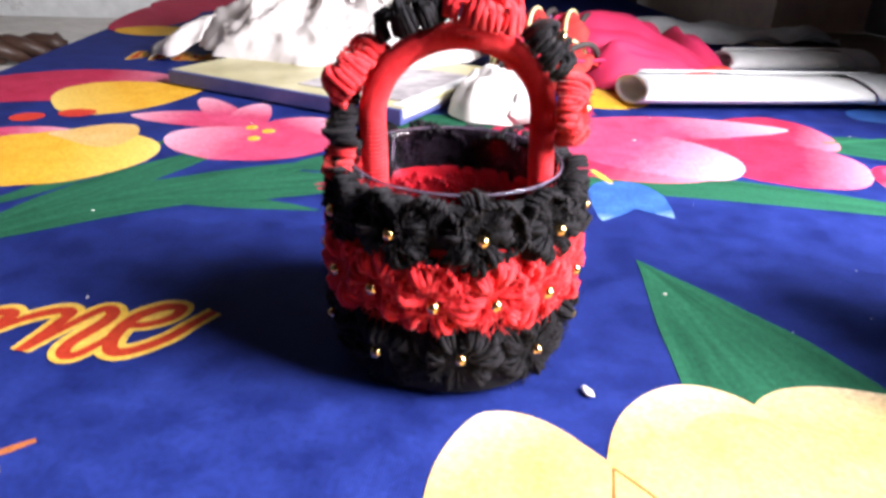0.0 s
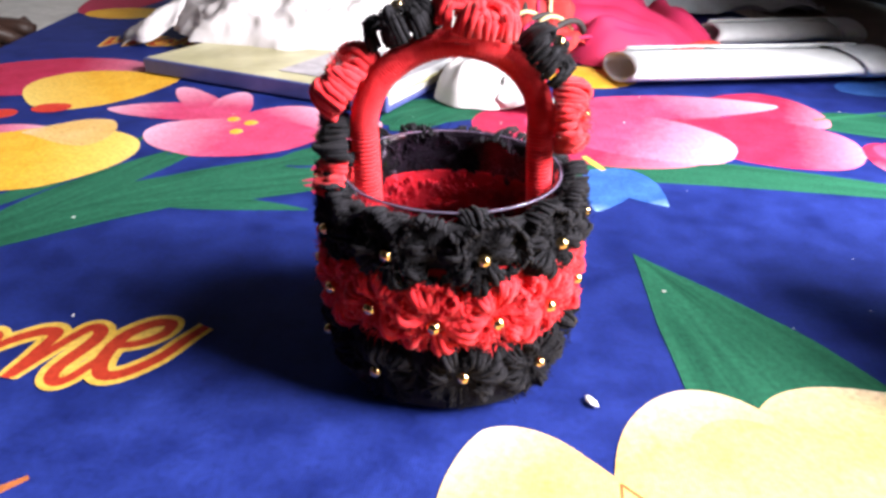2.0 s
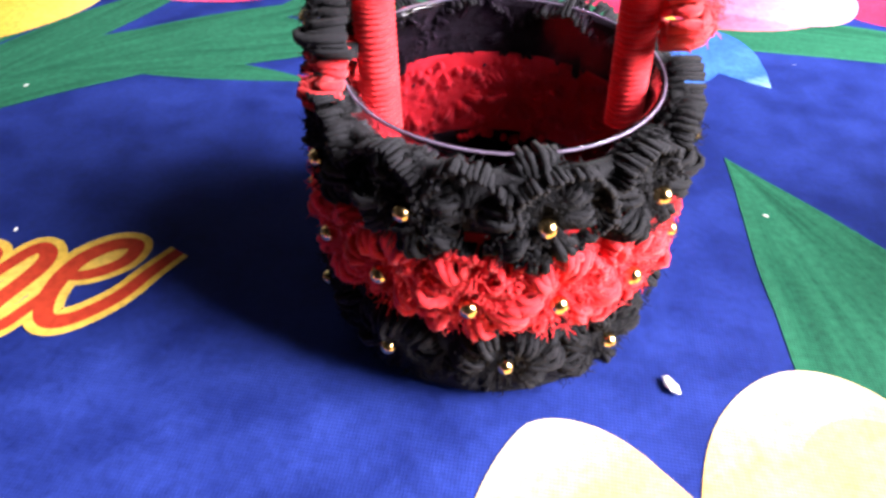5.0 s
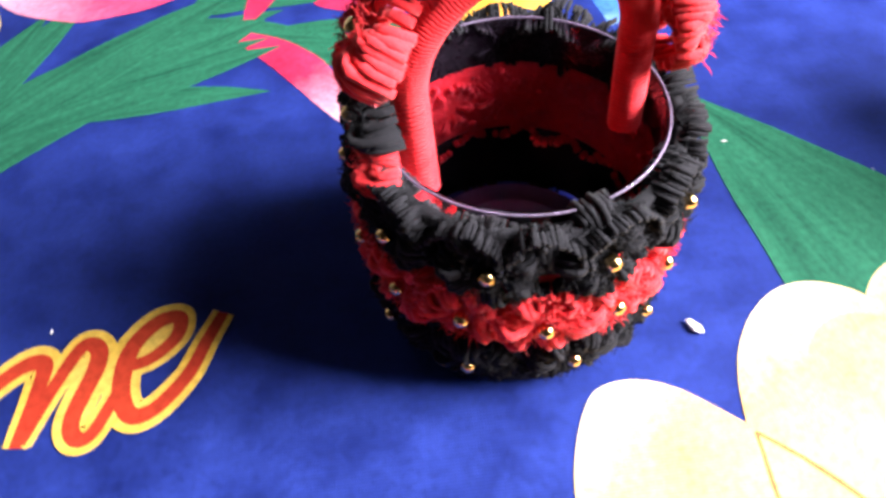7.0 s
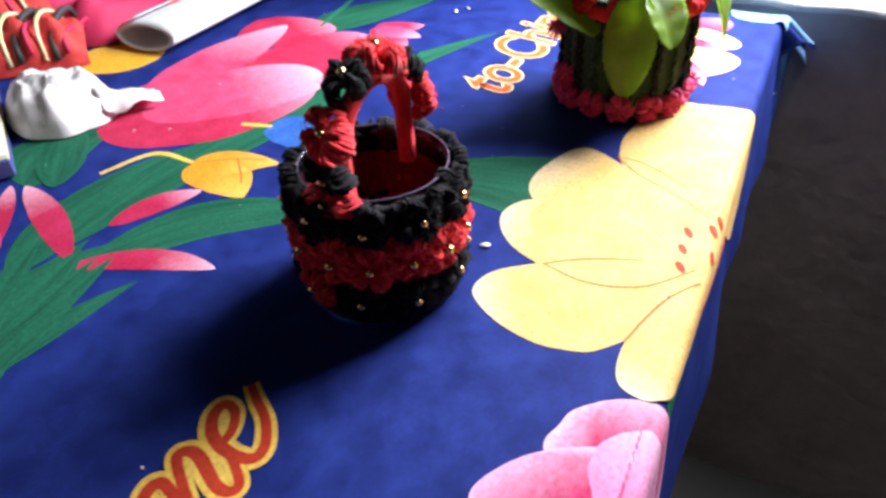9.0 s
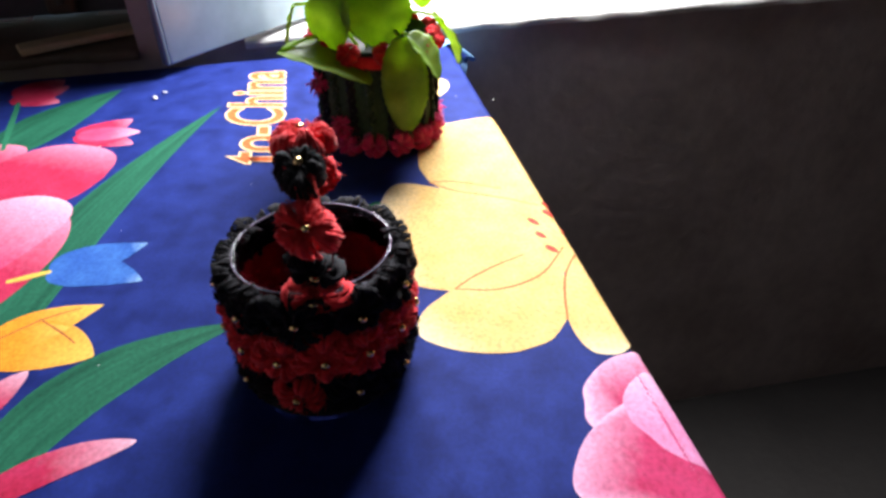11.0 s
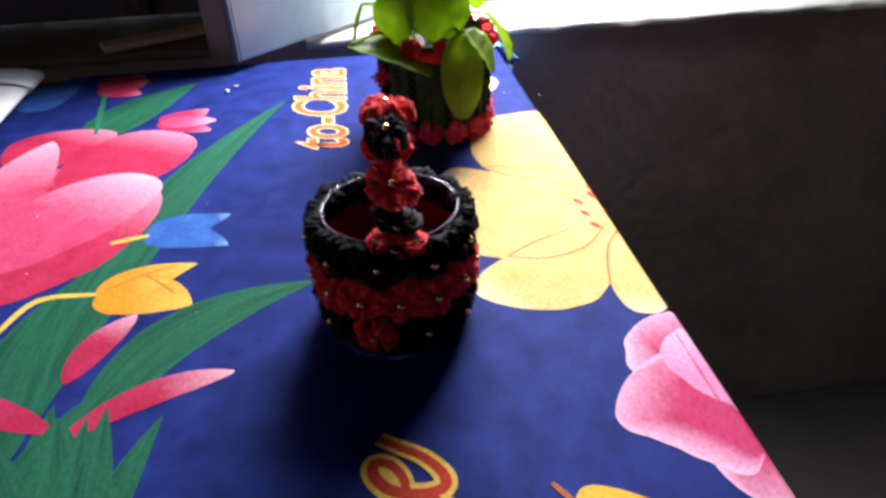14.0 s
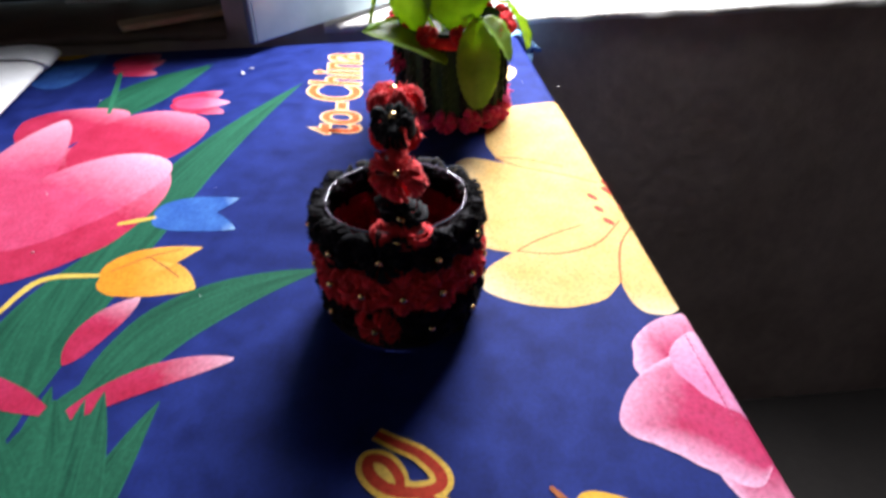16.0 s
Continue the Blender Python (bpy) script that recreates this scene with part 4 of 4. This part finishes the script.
        m = Matrix.Translation(path[k] + out * 0.0055) @ face @ Matrix.Diagonal((1.18, (0.64, 0.6, 0.8, 0.95, 1.02, 0.85, 0.95)[n], 1.0, 1)) @ Matrix.Rotation(n * 1.3, 4, "Z")
        flower((big_red if red else big_black)[n % 2], m, 0.0085)


basket()


# ---------------------------------------------------------------- plant
def leaf_bm(length, width, droop, fold=0.25):
    """A broad leaf along +x from its stalk, folded on its midrib, with a faintly toothed edge."""
    bm = bmesh.new()

    def at(s, t):
        r = 2 * t - 1
        w = width / 2 * (math.sin(math.pi * min(s * 0.96 + 0.02, 1)) ** 0.55) * (1.08 - 0.22 * s)
        if abs(r) > 0.99:
            w *= 1 + 0.035 * math.sin(s * 70)
        a = droop * s
        x = length * (math.sin(a) / droop if droop else s)
        z = -length * ((1 - math.cos(a)) / droop if droop else 0)
        return Vector((x, w * r, z + abs(r) * w * fold + 0.0005 * math.sin(s * 22) * abs(r)))

    grid(bm, 26, 10, at)
    thicken(bm, 0.0005)
    return bm


def plant():
    p = thing("potted_plant", Matrix.Translation((0.276, 0.238, 0.0018)), "leafy green plant in a yarn-wrapped jar with pink trim", "plant")
    R, Ht = 0.047, 0.082
    bm = bmesh.new()
    lathe(bm, [(0.001, 0.002), (R - 0.004, 0.002), (R - 0.002, 0.006), (R, Ht), (R + 0.001, Ht + 0.002), (R - 0.002, Ht + 0.002), (R - 0.004, 0.01), (0.001, 0.01)], 48)
    part("jar", bm, GREEN_YARN, p, "dark green knitted jar cover")
    for k in range(20):
        a = k * math.tau / 20
        bm = bmesh.new()
        for side in (-1, 1):
            pts = []
            for i in range(25):
                s = i / 24
                aa = a + side * 0.045 * math.sin(s * 28)
                rr = R + 0.0008 + 0.0012 * math.cos(s * 28 * side + 1)
                pts.append((rr * math.cos(aa), rr * math.sin(aa), 0.012 + s * (Ht - 0.014)))
            tube(bm, pts, 0.0017, 5)
        part("braid", bm, BLACK_YARN if k % 2 else GREEN_YARN, p)
    puffs = [mesh_of("base_puff", puff_flower(s, 6, 0.0105, 0.0014, 4, 0.008, 120), PINK_YARN) for s in (31, 32)]
    for k in range(14):
        a = k * math.tau / 14
        f = part("base_puff", puffs[k % 2], None, p, "bright pink woollen puff round the foot")
        f.matrix_local = Matrix.Rotation(a, 4, "Z") @ Matrix.Translation((R - 0.003, 0, 0.0095)) @ Matrix.Rotation(radians(96), 4, "Y") @ Matrix.Rotation(k * 1.1, 4, "Z")
    rims = [mesh_of("rim_flower", puff_flower(s, 6, 0.009, 0.0012, 4, 0.005, 40), RED_YARN) for s in (33, 34)]
    for k in range(11):
        a = k * math.tau / 11
        f = part("rim_flower", rims[k % 2], None, p)
        f.matrix_local = Matrix.Rotation(a, 4, "Z") @ Matrix.Translation((R + 0.001, 0, Ht)) @ Matrix.Rotation(radians(50), 4, "Y")
    bm = bmesh.new()
    lathe(bm, [(R + 0.001 + 0.003 * math.cos(k * math.tau / 10), Ht - 0.006 + 0.005 * math.sin(k * math.tau / 10)) for k in range(10)], 48, True)
    part("rim_band", bm, RED_YARN, p, "red band round the jar's mouth")
    rnd = random.Random(5)
    for k, (a, z0) in enumerate(((150, 0.02), (-60, 0.006), (125, 0.05))):
        bm = bmesh.new()
        for i in range(60):
            v = Vector((rnd.gauss(0, 1), rnd.gauss(0, 1), rnd.gauss(0, 1))).normalized() * rnd.uniform(0.007, 0.011)
            tube(bm, [(0, 0, 0), v * 0.5, v + Vector((0, 0, -0.002))], [0.0011, 0.001, 0.0006], 4, False)
        t = part("tassel", bm, PINK_YARN, p, "bright pink yarn tassel")
        t.matrix_local = Matrix.Translation(((R + 0.004) * math.cos(radians(a)), (R + 0.004) * math.sin(radians(a)), z0 + 0.006))
    # soil and shoots
    bm = bmesh.new()
    lathe(bm, [(0.001, Ht - 0.008), (0.02, Ht - 0.006), (R - 0.003, Ht - 0.012)], 32)
    part("soil", bm, DARK_PAINT, p, "dark soil")
    # each leaf: where it sits (x, y, z from the foot), the way it points, its pitch, length, width, droop
    def leaf(x, y, z, bearing, pitch, length, width, droop):
        bm = bmesh.new()
        tube(bm, smooth_line([(0.2 * x, 0.2 * y, Ht - 0.01), (0.6 * x, 0.6 * y, (Ht + 2 * z) / 3 + 0.006), (x, y, z)], 5), 0.0014, 6)
        part("stalk", bm, LEAF, p)
        f = part("leaf", leaf_bm(length, width * 1.2, droop), LEAF, p)
        f.matrix_local = Matrix.Translation((x, y, z)) @ Matrix.Rotation(radians(bearing), 4, "Z") @ Matrix.Rotation(radians(-pitch), 4, "Y")

    leaf(-0.032, 0.022, 0.127, 150, -72, 0.045, 0.036, 0.3)
    leaf(-0.030, -0.008, 0.128, 184, -58, 0.044, 0.044, 0.6)
    leaf(-0.012, 0.056, 0.110, 100, -66, 0.040, 0.018, 0.3)
    leaf(-0.054, 0.062, 0.088, 266, -8, 0.070, 0.044, 0.4)
    leaf(-0.050, -0.026, 0.096, 196, -80, 0.070, 0.030, 0.15)
    leaf(-0.040, -0.030, 0.094, 262, -44, 0.040, 0.036, 0.4)
    leaf(-0.004, 0.008, 0.128, 104, 4, 0.038, 0.028, 0.5)
    leaf(-0.006, 0.010, 0.126, 150, 48, 0.036, 0.034, 0.5)
    leaf(-0.004, -0.010, 0.126, 266, 8, 0.038, 0.028, 0.5)
    leaf(-0.002, -0.006, 0.132, 200, 40, 0.034, 0.032, 0.6)
    leaf(0.004, 0.004, 0.140, 70, 40, 0.034, 0.030, 0.6)
    leaf(0.006, -0.006, 0.142, 300, 46, 0.034, 0.030, 0.6)
    leaf(0.030, 0.014, 0.120, 40, -20, 0.046, 0.040, 0.8)
    leaf(0.030, -0.014, 0.118, 320, -20, 0.046, 0.040, 0.8)
    leaf(0.012, -0.046, 0.094, 284, -50, 0.046, 0.036, 0.5)
    leaf(0.040, 0.030, 0.090, 40, -60, 0.050, 0.040, 0.5)


plant()


# ---------------------------------------------------------------- things further back on the cloth
def heap(nu, nv, size, height, seed, ridges, sharp=1.0):
    """A crumpled mound on a flat underside."""
    bm = bmesh.new()

    def at(s, t):
        a, r = s * math.tau, t
        edge = 1 + 0.16 * noise.noise(Vector((math.cos(a) * 1.7, math.sin(a) * 1.7, seed)))
        x, y = size[0] * r * edge * math.cos(a), size[1] * r * edge * math.sin(a)
        q = Vector((x * ridges, y * ridges, seed))
        fold = noise.ridged_multi_fractal(q, 0.9, 2.1, 4, 1.0, 2.0) * 0.28 + noise.noise(q * 2.5) * 0.22
        z = height * (1 - r ** 2.4) ** 0.6 * (0.55 + sharp * 0.55 * fold) if r < 1 else 0.0
        return Vector((x, y, max(z, 0.0)))

    grid(bm, nu, nv, at)
    bmesh.ops.remove_doubles(bm, verts=bm.verts, dist=1e-5)
    bmesh.ops.recalc_face_normals(bm, faces=bm.faces)
    return bm


def book():
    m = Matrix.Translation((-0.158, 0.649, 0.002)) @ Matrix.Rotation(radians(-20), 4, "Z")
    b = thing("book", m, "thick blue-bound book with an olive picture cover", "book")
    w, d, h = 0.25, 0.19, 0.0125
    part("page_block", boxed((w - 0.012, d - 0.010, h - 0.006), (0.003, 0.002, h / 2), 0.001), PAGES, b, smooth=False)
    part("back_cover", boxed((w, d, 0.003), (0, 0, 0.0015), 0.001), BOOK_BLUE, b, smooth=False)
    part("front_cover", boxed((w, d, 0.003), (0, 0, h - 0.0015), 0.001), BOOK_COVER, b, "olive yellow picture cover", False)
    part("spine", boxed((w, 0.004, h + 0.0006), (0, -d / 2 - 0.001, h / 2), 0.0012), BOOK_BLUE, b, "blue spine", False)
    part("cover_picture", boxed((0.11, 0.12, 0.0008), (0.062, -0.015, h + 0.0004), 0.0002), BOOK_PHOTO, b, "grey picture printed on the cover", False)
    part("cover_band", boxed((0.012, d - 0.01, 0.0008), (0.118, 0, h + 0.0005), 0.0002), PAPER, b, "white stripe on the cover", False)


book()


def carrier_bag():
    b = thing("plastic_bag", Matrix.Translation((-0.195, 0.770, 0.0145)) @ Matrix.Scale(0.98, 4), "crumpled white plastic carrier bag knotted at the top", "bag")
    bm = bmesh.new()

    def belly(s, t):
        # pleats run up to the knot and fade out towards the rim
        a, q = s * math.tau, t
        edge = 1 + 0.14 * noise.noise(Vector((math.cos(a) * 2, math.sin(a) * 2, 4)))
        wander = 2.2 * noise.noise(Vector((math.cos(a) * 1.5, math.sin(a) * 1.5, q * 2.5)))
        pleat = (1 - abs(math.sin(a * 6.5 + wander))) ** 1.5 * 0.019 * min(1, 2.4 * (1 - 0.75 * q)) + (1 - abs(math.sin(a * 11 + 2 * wander))) * 0.0025
        crush = noise.ridged_multi_fractal(Vector((math.cos(a) * q * 5, math.sin(a) * q * 5, 8)), 0.8, 2.2, 4, 1.0, 2.0)
        z = 0.052 * (1 - q ** 2.4) ** 0.8 + 0.045 * max(0.0, 1 - 2.3 * q) + (pleat * (0.25 + math.sin(math.pi * min(1, q * 1.1)) * 0.8) + (crush - 1.0) * 0.007 + 0.003 * noise.noise(Vector((math.cos(a) * q * 16, math.sin(a) * q * 16, 2)))) * min(1, 4 * (1 - q))
        wide = edge * (1 + q * (pleat * 2.4 - 0.02) + 0.03 * q * (crush - 1))
        return Vector((0.168 * q * wide * math.cos(a), 0.118 * q * wide * math.sin(a), max(z, 0.0)))

    grid(bm, 220, 44, belly)
    bmesh.ops.remove_doubles(bm, verts=bm.verts, dist=1e-5)
    bmesh.ops.recalc_face_normals(bm, faces=bm.faces)
    part("belly", bm, BAG, b)
    rnd = random.Random(9)
    for k in range(11):
        a = math.tau * k / 11 + rnd.uniform(-0.2, 0.2)
        bm = bmesh.new()
        L = rnd.uniform(0.05, 0.1)
        up = 0.3 + 0.9 * rnd.random()

        def at(s, t, a=a, L=L, up=up, k=k):
            q = 2 * t - 1
            w = 0.006 + 0.034 * s
            c = Vector((math.cos(a) * L * s * 1.1, math.sin(a) * L * s * 0.7, 0.085 + up * 0.065 * s - 0.045 * s * s))
            side = Vector((-math.sin(a), math.cos(a), 0))
            crease = 0.008 * math.sin(q * 7 + k + 3 * s) * (0.3 + s) + 0.008 * s * noise.noise(Vector((s * 6, q * 4, k)))
            return c + side * (w * q) + Vector((0.3 * crease, 0.3 * crease, crease))

        grid(bm, 18, 20, at)
        thicken(bm, 0.0006)
        part("gathered_fold", bm, BAG, b)
    bm = bmesh.new()
    tube(bm, [(0.012 * math.cos(i), 0.010 * math.sin(i), 0.088 + 0.002 * i) for i in range(9)], 0.007, 8)
    part("knot", bm, BAG, b)
    bm = bmesh.new()

    def ear(s, t):
        r = 2 * t - 1
        return Vector((-0.133 - 0.065 * s, -0.035 - 0.02 * s + 0.034 * r * (1 - 0.5 * s * s) + 0.004 * math.sin(s * 9), -0.016 + 0.02 * (1 - s) + 0.026 * math.cos(r * 1.5) * (1 - 0.6 * s * s) + 0.004 * math.sin(s * 8 + r * 5)))

    grid(bm, 10, 8, ear)
    thicken(bm, 0.0008)
    part("handle_loop", bm, BAG, b)


carrier_bag()


def scrap():
    m = Matrix.Translation((-0.004, 0.585, 0.0019)) @ Matrix.Rotation(radians(-10), 4, "Z")
    s = thing("plastic_wrapper", m, "crumpled small white plastic wrapper", "wrapper")
    part("crumple", heap(80, 22, (0.042, 0.05), 0.042, 7.7, 30, 1.2), BAG, s)
    bm = bmesh.new()

    def at(q, t):
        r = 2 * t - 1
        return Vector((0.02 + 0.045 * q, -0.028 - 0.010 * q + 0.016 * r * (1.1 - 0.5 * q), 0.004 + 0.014 * (1 - q) * (1 - r * r) + 0.003 * math.sin(q * 9 + r * 4) + 0.003))

    grid(bm, 14, 8, at)
    thicken(bm, 0.0006)
    part("twisted_end", bm, BAG, s)


scrap()


def garment():
    g = thing("folded_garment", Matrix.Translation((0.103, 0.793, 0.0019)) @ Matrix.Rotation(radians(-20), 4, "Z") @ Matrix.Scale(0.76, 4), "bundled pink cotton garment with red embroidered trim", "garment")
    bm = bmesh.new()

    def skirt(s, t):
        # long soft folds that fan out from the waist
        a, q = s * math.tau, t
        edge = 1 + 0.22 * noise.noise(Vector((math.cos(a) * 1.6, math.sin(a) * 1.6, 5)))
        x, y = 0.14 * q * edge * math.cos(a) + 0.035, 0.12 * q * edge * math.sin(a)
        fan = math.atan2(y + 0.06, 0.20 - x) + 0.35 * noise.noise(Vector((x * 7, y * 7, 2)))
        far = math.hypot(y + 0.06, 0.20 - x)
        fold = (abs(math.sin(fan * 5.2)) ** 0.7 * 0.16 + 0.05 * abs(math.sin(fan * 13 + 1))) * min(far, 0.2) + 0.006 * noise.noise(Vector((x * 22, y * 22, 6)))
        z = (0.044 - 0.12 * x) * (1 - q ** 3) ** 0.6 + 0.85 * fold * min(1, 5 * (1 - q))
        return Vector((x, y, max(z, 0.0)))

    grid(bm, 170, 46, skirt)
    bmesh.ops.remove_doubles(bm, verts=bm.verts, dist=1e-5)
    bmesh.ops.recalc_face_normals(bm, faces=bm.faces)
    part("skirt", bm, PINK_CLOTH, g)
    for x, y, rz, w, l, h in ((-0.07, -0.075, 25, 0.045, 0.075, 0.078), (-0.044, -0.128, -10, 0.045, 0.06, 0.05)):
        bm = bmesh.new()

        def at(s, t, w=w, l=l, h=h):
            q = 2 * t - 1
            crease = 0.006 * math.sin(s * 20 + 3 * q) + 0.008 * noise.noise(Vector((s * 7, q * 4, l * 90)))
            return Vector((l * (s - 0.5) * 2, w * q, max(0, (h + crease) * (1 - q * q) ** 0.5 * (1 - 0.5 * (2 * s - 1) ** 4))))

        grid(bm, 36, 24, at)
        bmesh.ops.transform(bm, matrix=Matrix.Translation((x, y, 0)) @ Matrix.Rotation(radians(rz), 4, "Z"), verts=bm.verts)
        bmesh.ops.recalc_face_normals(bm, faces=bm.faces)
        part("bodice", bm, RED_CLOTH, g, "red embroidered cloth")
    # woven bands that run over each piece, dark and cream in turn
    for cx, cy, rz, w, l, h in ((-0.07, -0.075, 25, 0.045, 0.075, 0.078), (-0.044, -0.128, -10, 0.045, 0.06, 0.05)):
        place = Matrix.Translation((cx, cy, 0)) @ Matrix.Rotation(radians(rz), 4, "Z")
        for k in range(9):
            along = -0.86 + 0.215 * k
            band = []
            for i in range(15):
                q = -0.97 + 1.94 * i / 14
                top = h * (1 - q * q) ** 0.5 * (1 - 0.5 * along ** 4)
                band.append((l * along + 0.012 * math.sin(q * 2.2), w * q, top + 0.006 * math.sin(along * 20 + 3 * q) + 0.003))
            bm = bmesh.new()
            tube(bm, band, 0.0042 if k % 3 == 1 else 0.0026, 6)
            bmesh.ops.transform(bm, matrix=place, verts=bm.verts)
            part("woven_band", bm, EMBROIDERY if k % 3 == 0 else TRIM if k % 3 == 1 else PINK_CLOTH, g)
    bm = bmesh.new()
    tube(bm, smooth_line([(0.12, -0.105, 0.012), (0.145, -0.08, 0.022), (0.163, -0.04, 0.02), (0.168, -0.01, 0.01)], 5), 0.011, 8)
    part("hem_braid", bm, RED_CLOTH, g, "red embroidered hem")
    bm = bmesh.new()
    tube(bm, smooth_line([(0.131, -0.112, 0.012), (0.157, -0.085, 0.022), (0.175, -0.043, 0.02), (0.18, -0.012, 0.01)], 5), 0.006, 8)
    part("hem_cord", bm, TRIM, g, "dark hem braid")


garment()


def paper_roll(a, b, width, height, label, group="rolled papers"):
    """Loosely rolled sheets, flattened by their weight, with the layers showing at the ends."""
    a, b = Vector((*a, 0)), Vector((*b, 0))
    d = b - a
    m = Matrix.Translation((*a.xy, 0.0018)) @ Matrix.Rotation(math.atan2(d.y, d.x), 4, "Z")
    p = thing("paper_roll", m, label, "paper roll", group)
    bm = bmesh.new()

    def at(s, t):
        ang = t * math.tau * 2.6
        k = 1 - 0.16 * t * 2.6 / 2.6
        sag = 1 + 0.06 * math.sin(s * 5)
        return Vector((d.length * s + 0.006 * math.sin(ang), width / 2 * k * math.cos(ang), height / 2 * (1 + k * math.sin(ang) * sag) + 0.0012))

    grid(bm, 20, 90, at)
    thicken(bm, 0.0006)
    part("sheet", bm, PAPER, p)
    bm = bmesh.new()

    def flap(s, t):
        return Vector((d.length * (0.06 + 0.9 * s), width * (0.3 + 0.75 * t), height * (1.0 - 0.95 * t ** 0.7) + 0.003 + 0.004 * math.sin(s * 7) * t))

    grid(bm, 20, 12, flap)
    thicken(bm, 0.0005)
    part("loose_sheet", bm, PAPER, p)
    bm = bmesh.new()

    def sleeve(s, t):
        ang = t * math.tau
        return Vector((d.length * (0.84 + 0.18 * s) - 0.006 * math.sin(ang), (width / 2 + 0.0016) * math.cos(ang), height / 2 * (1 + 1.10 * math.sin(ang)) + 0.0024))

    grid(bm, 6, 32, sleeve)
    thicken(bm, 0.0005)
    part("film_sleeve", bm, FILM, p, "milky plastic sleeve over the end")
    return p


paper_roll((0.112, 0.648), (0.362, 0.713), 0.074, 0.021, "thick white paper roll lying on the cloth")
paper_roll((0.225, 0.812), (0.394, 0.868), 0.05, 0.022, "flattened white sheets of paper behind the roll")


def film_sheet():
    bm = bmesh.new()

    def at(s, t):
        q = Vector((s * 4, t * 4, 2))
        return Vector((0.16 * (s - 0.5) * 2, 0.07 * (t - 0.5) * 2 * (1 - 0.4 * s), 0.006 + 0.028 * abs(noise.noise(q)) + 0.02 * math.sin(math.pi * t) * (1 - s)))

    grid(bm, 30, 20, at)
    thicken(bm, 0.0004)
    ob = part("plastic_sheet", bm, FILM, None, "crumpled translucent plastic sheet on the cloth")
    ob.matrix_world = Matrix.Translation((0.275, 1.058, 0.0)) @ Matrix.Rotation(radians(10), 4, "Z")
    tagged(ob, "", "plastic sheet")
    bm = heap(60, 16, (0.09, 0.06), 0.05, 21.0, 14, 0.7)
    ob = part("folded_cloth", bm, PURPLE, None, "folded lilac cloth behind the bag")
    ob.matrix_world = Matrix.Translation((0.007, 0.966, 0.0018))
    tagged(ob, "", "cloth")


film_sheet()


def bench():
    b = thing("bench", ROOM @ Matrix.Translation((-0.68, 1.05, FLOOR_Z)), "low grey bench beside the table", "bench")
    h = -FLOOR_Z - 0.066
    part("seat", boxed((0.34, 1.0, 0.03), (0, 0, h - 0.015), 0.005), LIME, b)
    for u in (-0.13, 0.13):
        for v in (-0.45, 0.45):
            part("leg", boxed((0.04, 0.04, h - 0.03), (u, v, (h - 0.03) / 2), 0.004), DARK_WOOD, b)
    bundle = thing("leather_bundle", ROOM @ Matrix.Translation((-0.60, 1.02, -0.067)) @ Matrix.Rotation(radians(-55), 4, "Z"), "twisted brown leather straps lying on the bench", "strap")
    for k in range(3):
        bm = bmesh.new()
        pts = [(0.014 * math.sin(i * 0.9 + k * 2.1) + 0.03 * (i / 18), -0.15 + 0.3 * i / 18, 0.0235 + 0.011 * math.cos(i * 0.9 + k * 2.1)) for i in range(19)]
        tube(bm, pts, 0.011, 8)
        part("strap", bm, BROWN, bundle)


bench()


def crumb(x, y, size, turn):
    bm = bmesh.new()
    bmesh.ops.create_icosphere(bm, subdivisions=1, radius=1)
    for v in bm.verts:
        v.co *= 1 + 0.35 * noise.noise(v.co * 2 + Vector((x * 90, y * 70, 0)))
    bmesh.ops.scale(bm, vec=(size, size * 0.42, size * 0.25), verts=bm.verts)
    ob = part("crumb", bm, CHIP, None, "tiny white scrap lying on the cloth", False)
    ob.matrix_world = Matrix.Translation((x, y, 0.0005 + size * 0.25)) @ Matrix.Rotation(radians(turn), 4, "Z")
    tagged(ob, "", "scrap", "white crumbs on the cloth")


crumb(0.0531, 0.2076, 0.0035, -55)
crumb(-0.1280, 0.1040, 0.0016, 20)
crumb(0.3600, 0.4670, 0.0045, 40)
crumb(0.3750, 0.4630, 0.003, 80)
rnd = random.Random(17)
for k in range(26):
    crumb(rnd.uniform(-0.22, 0.4), rnd.uniform(0.13, 0.62), rnd.uniform(0.0005, 0.0012), rnd.uniform(0, 180))
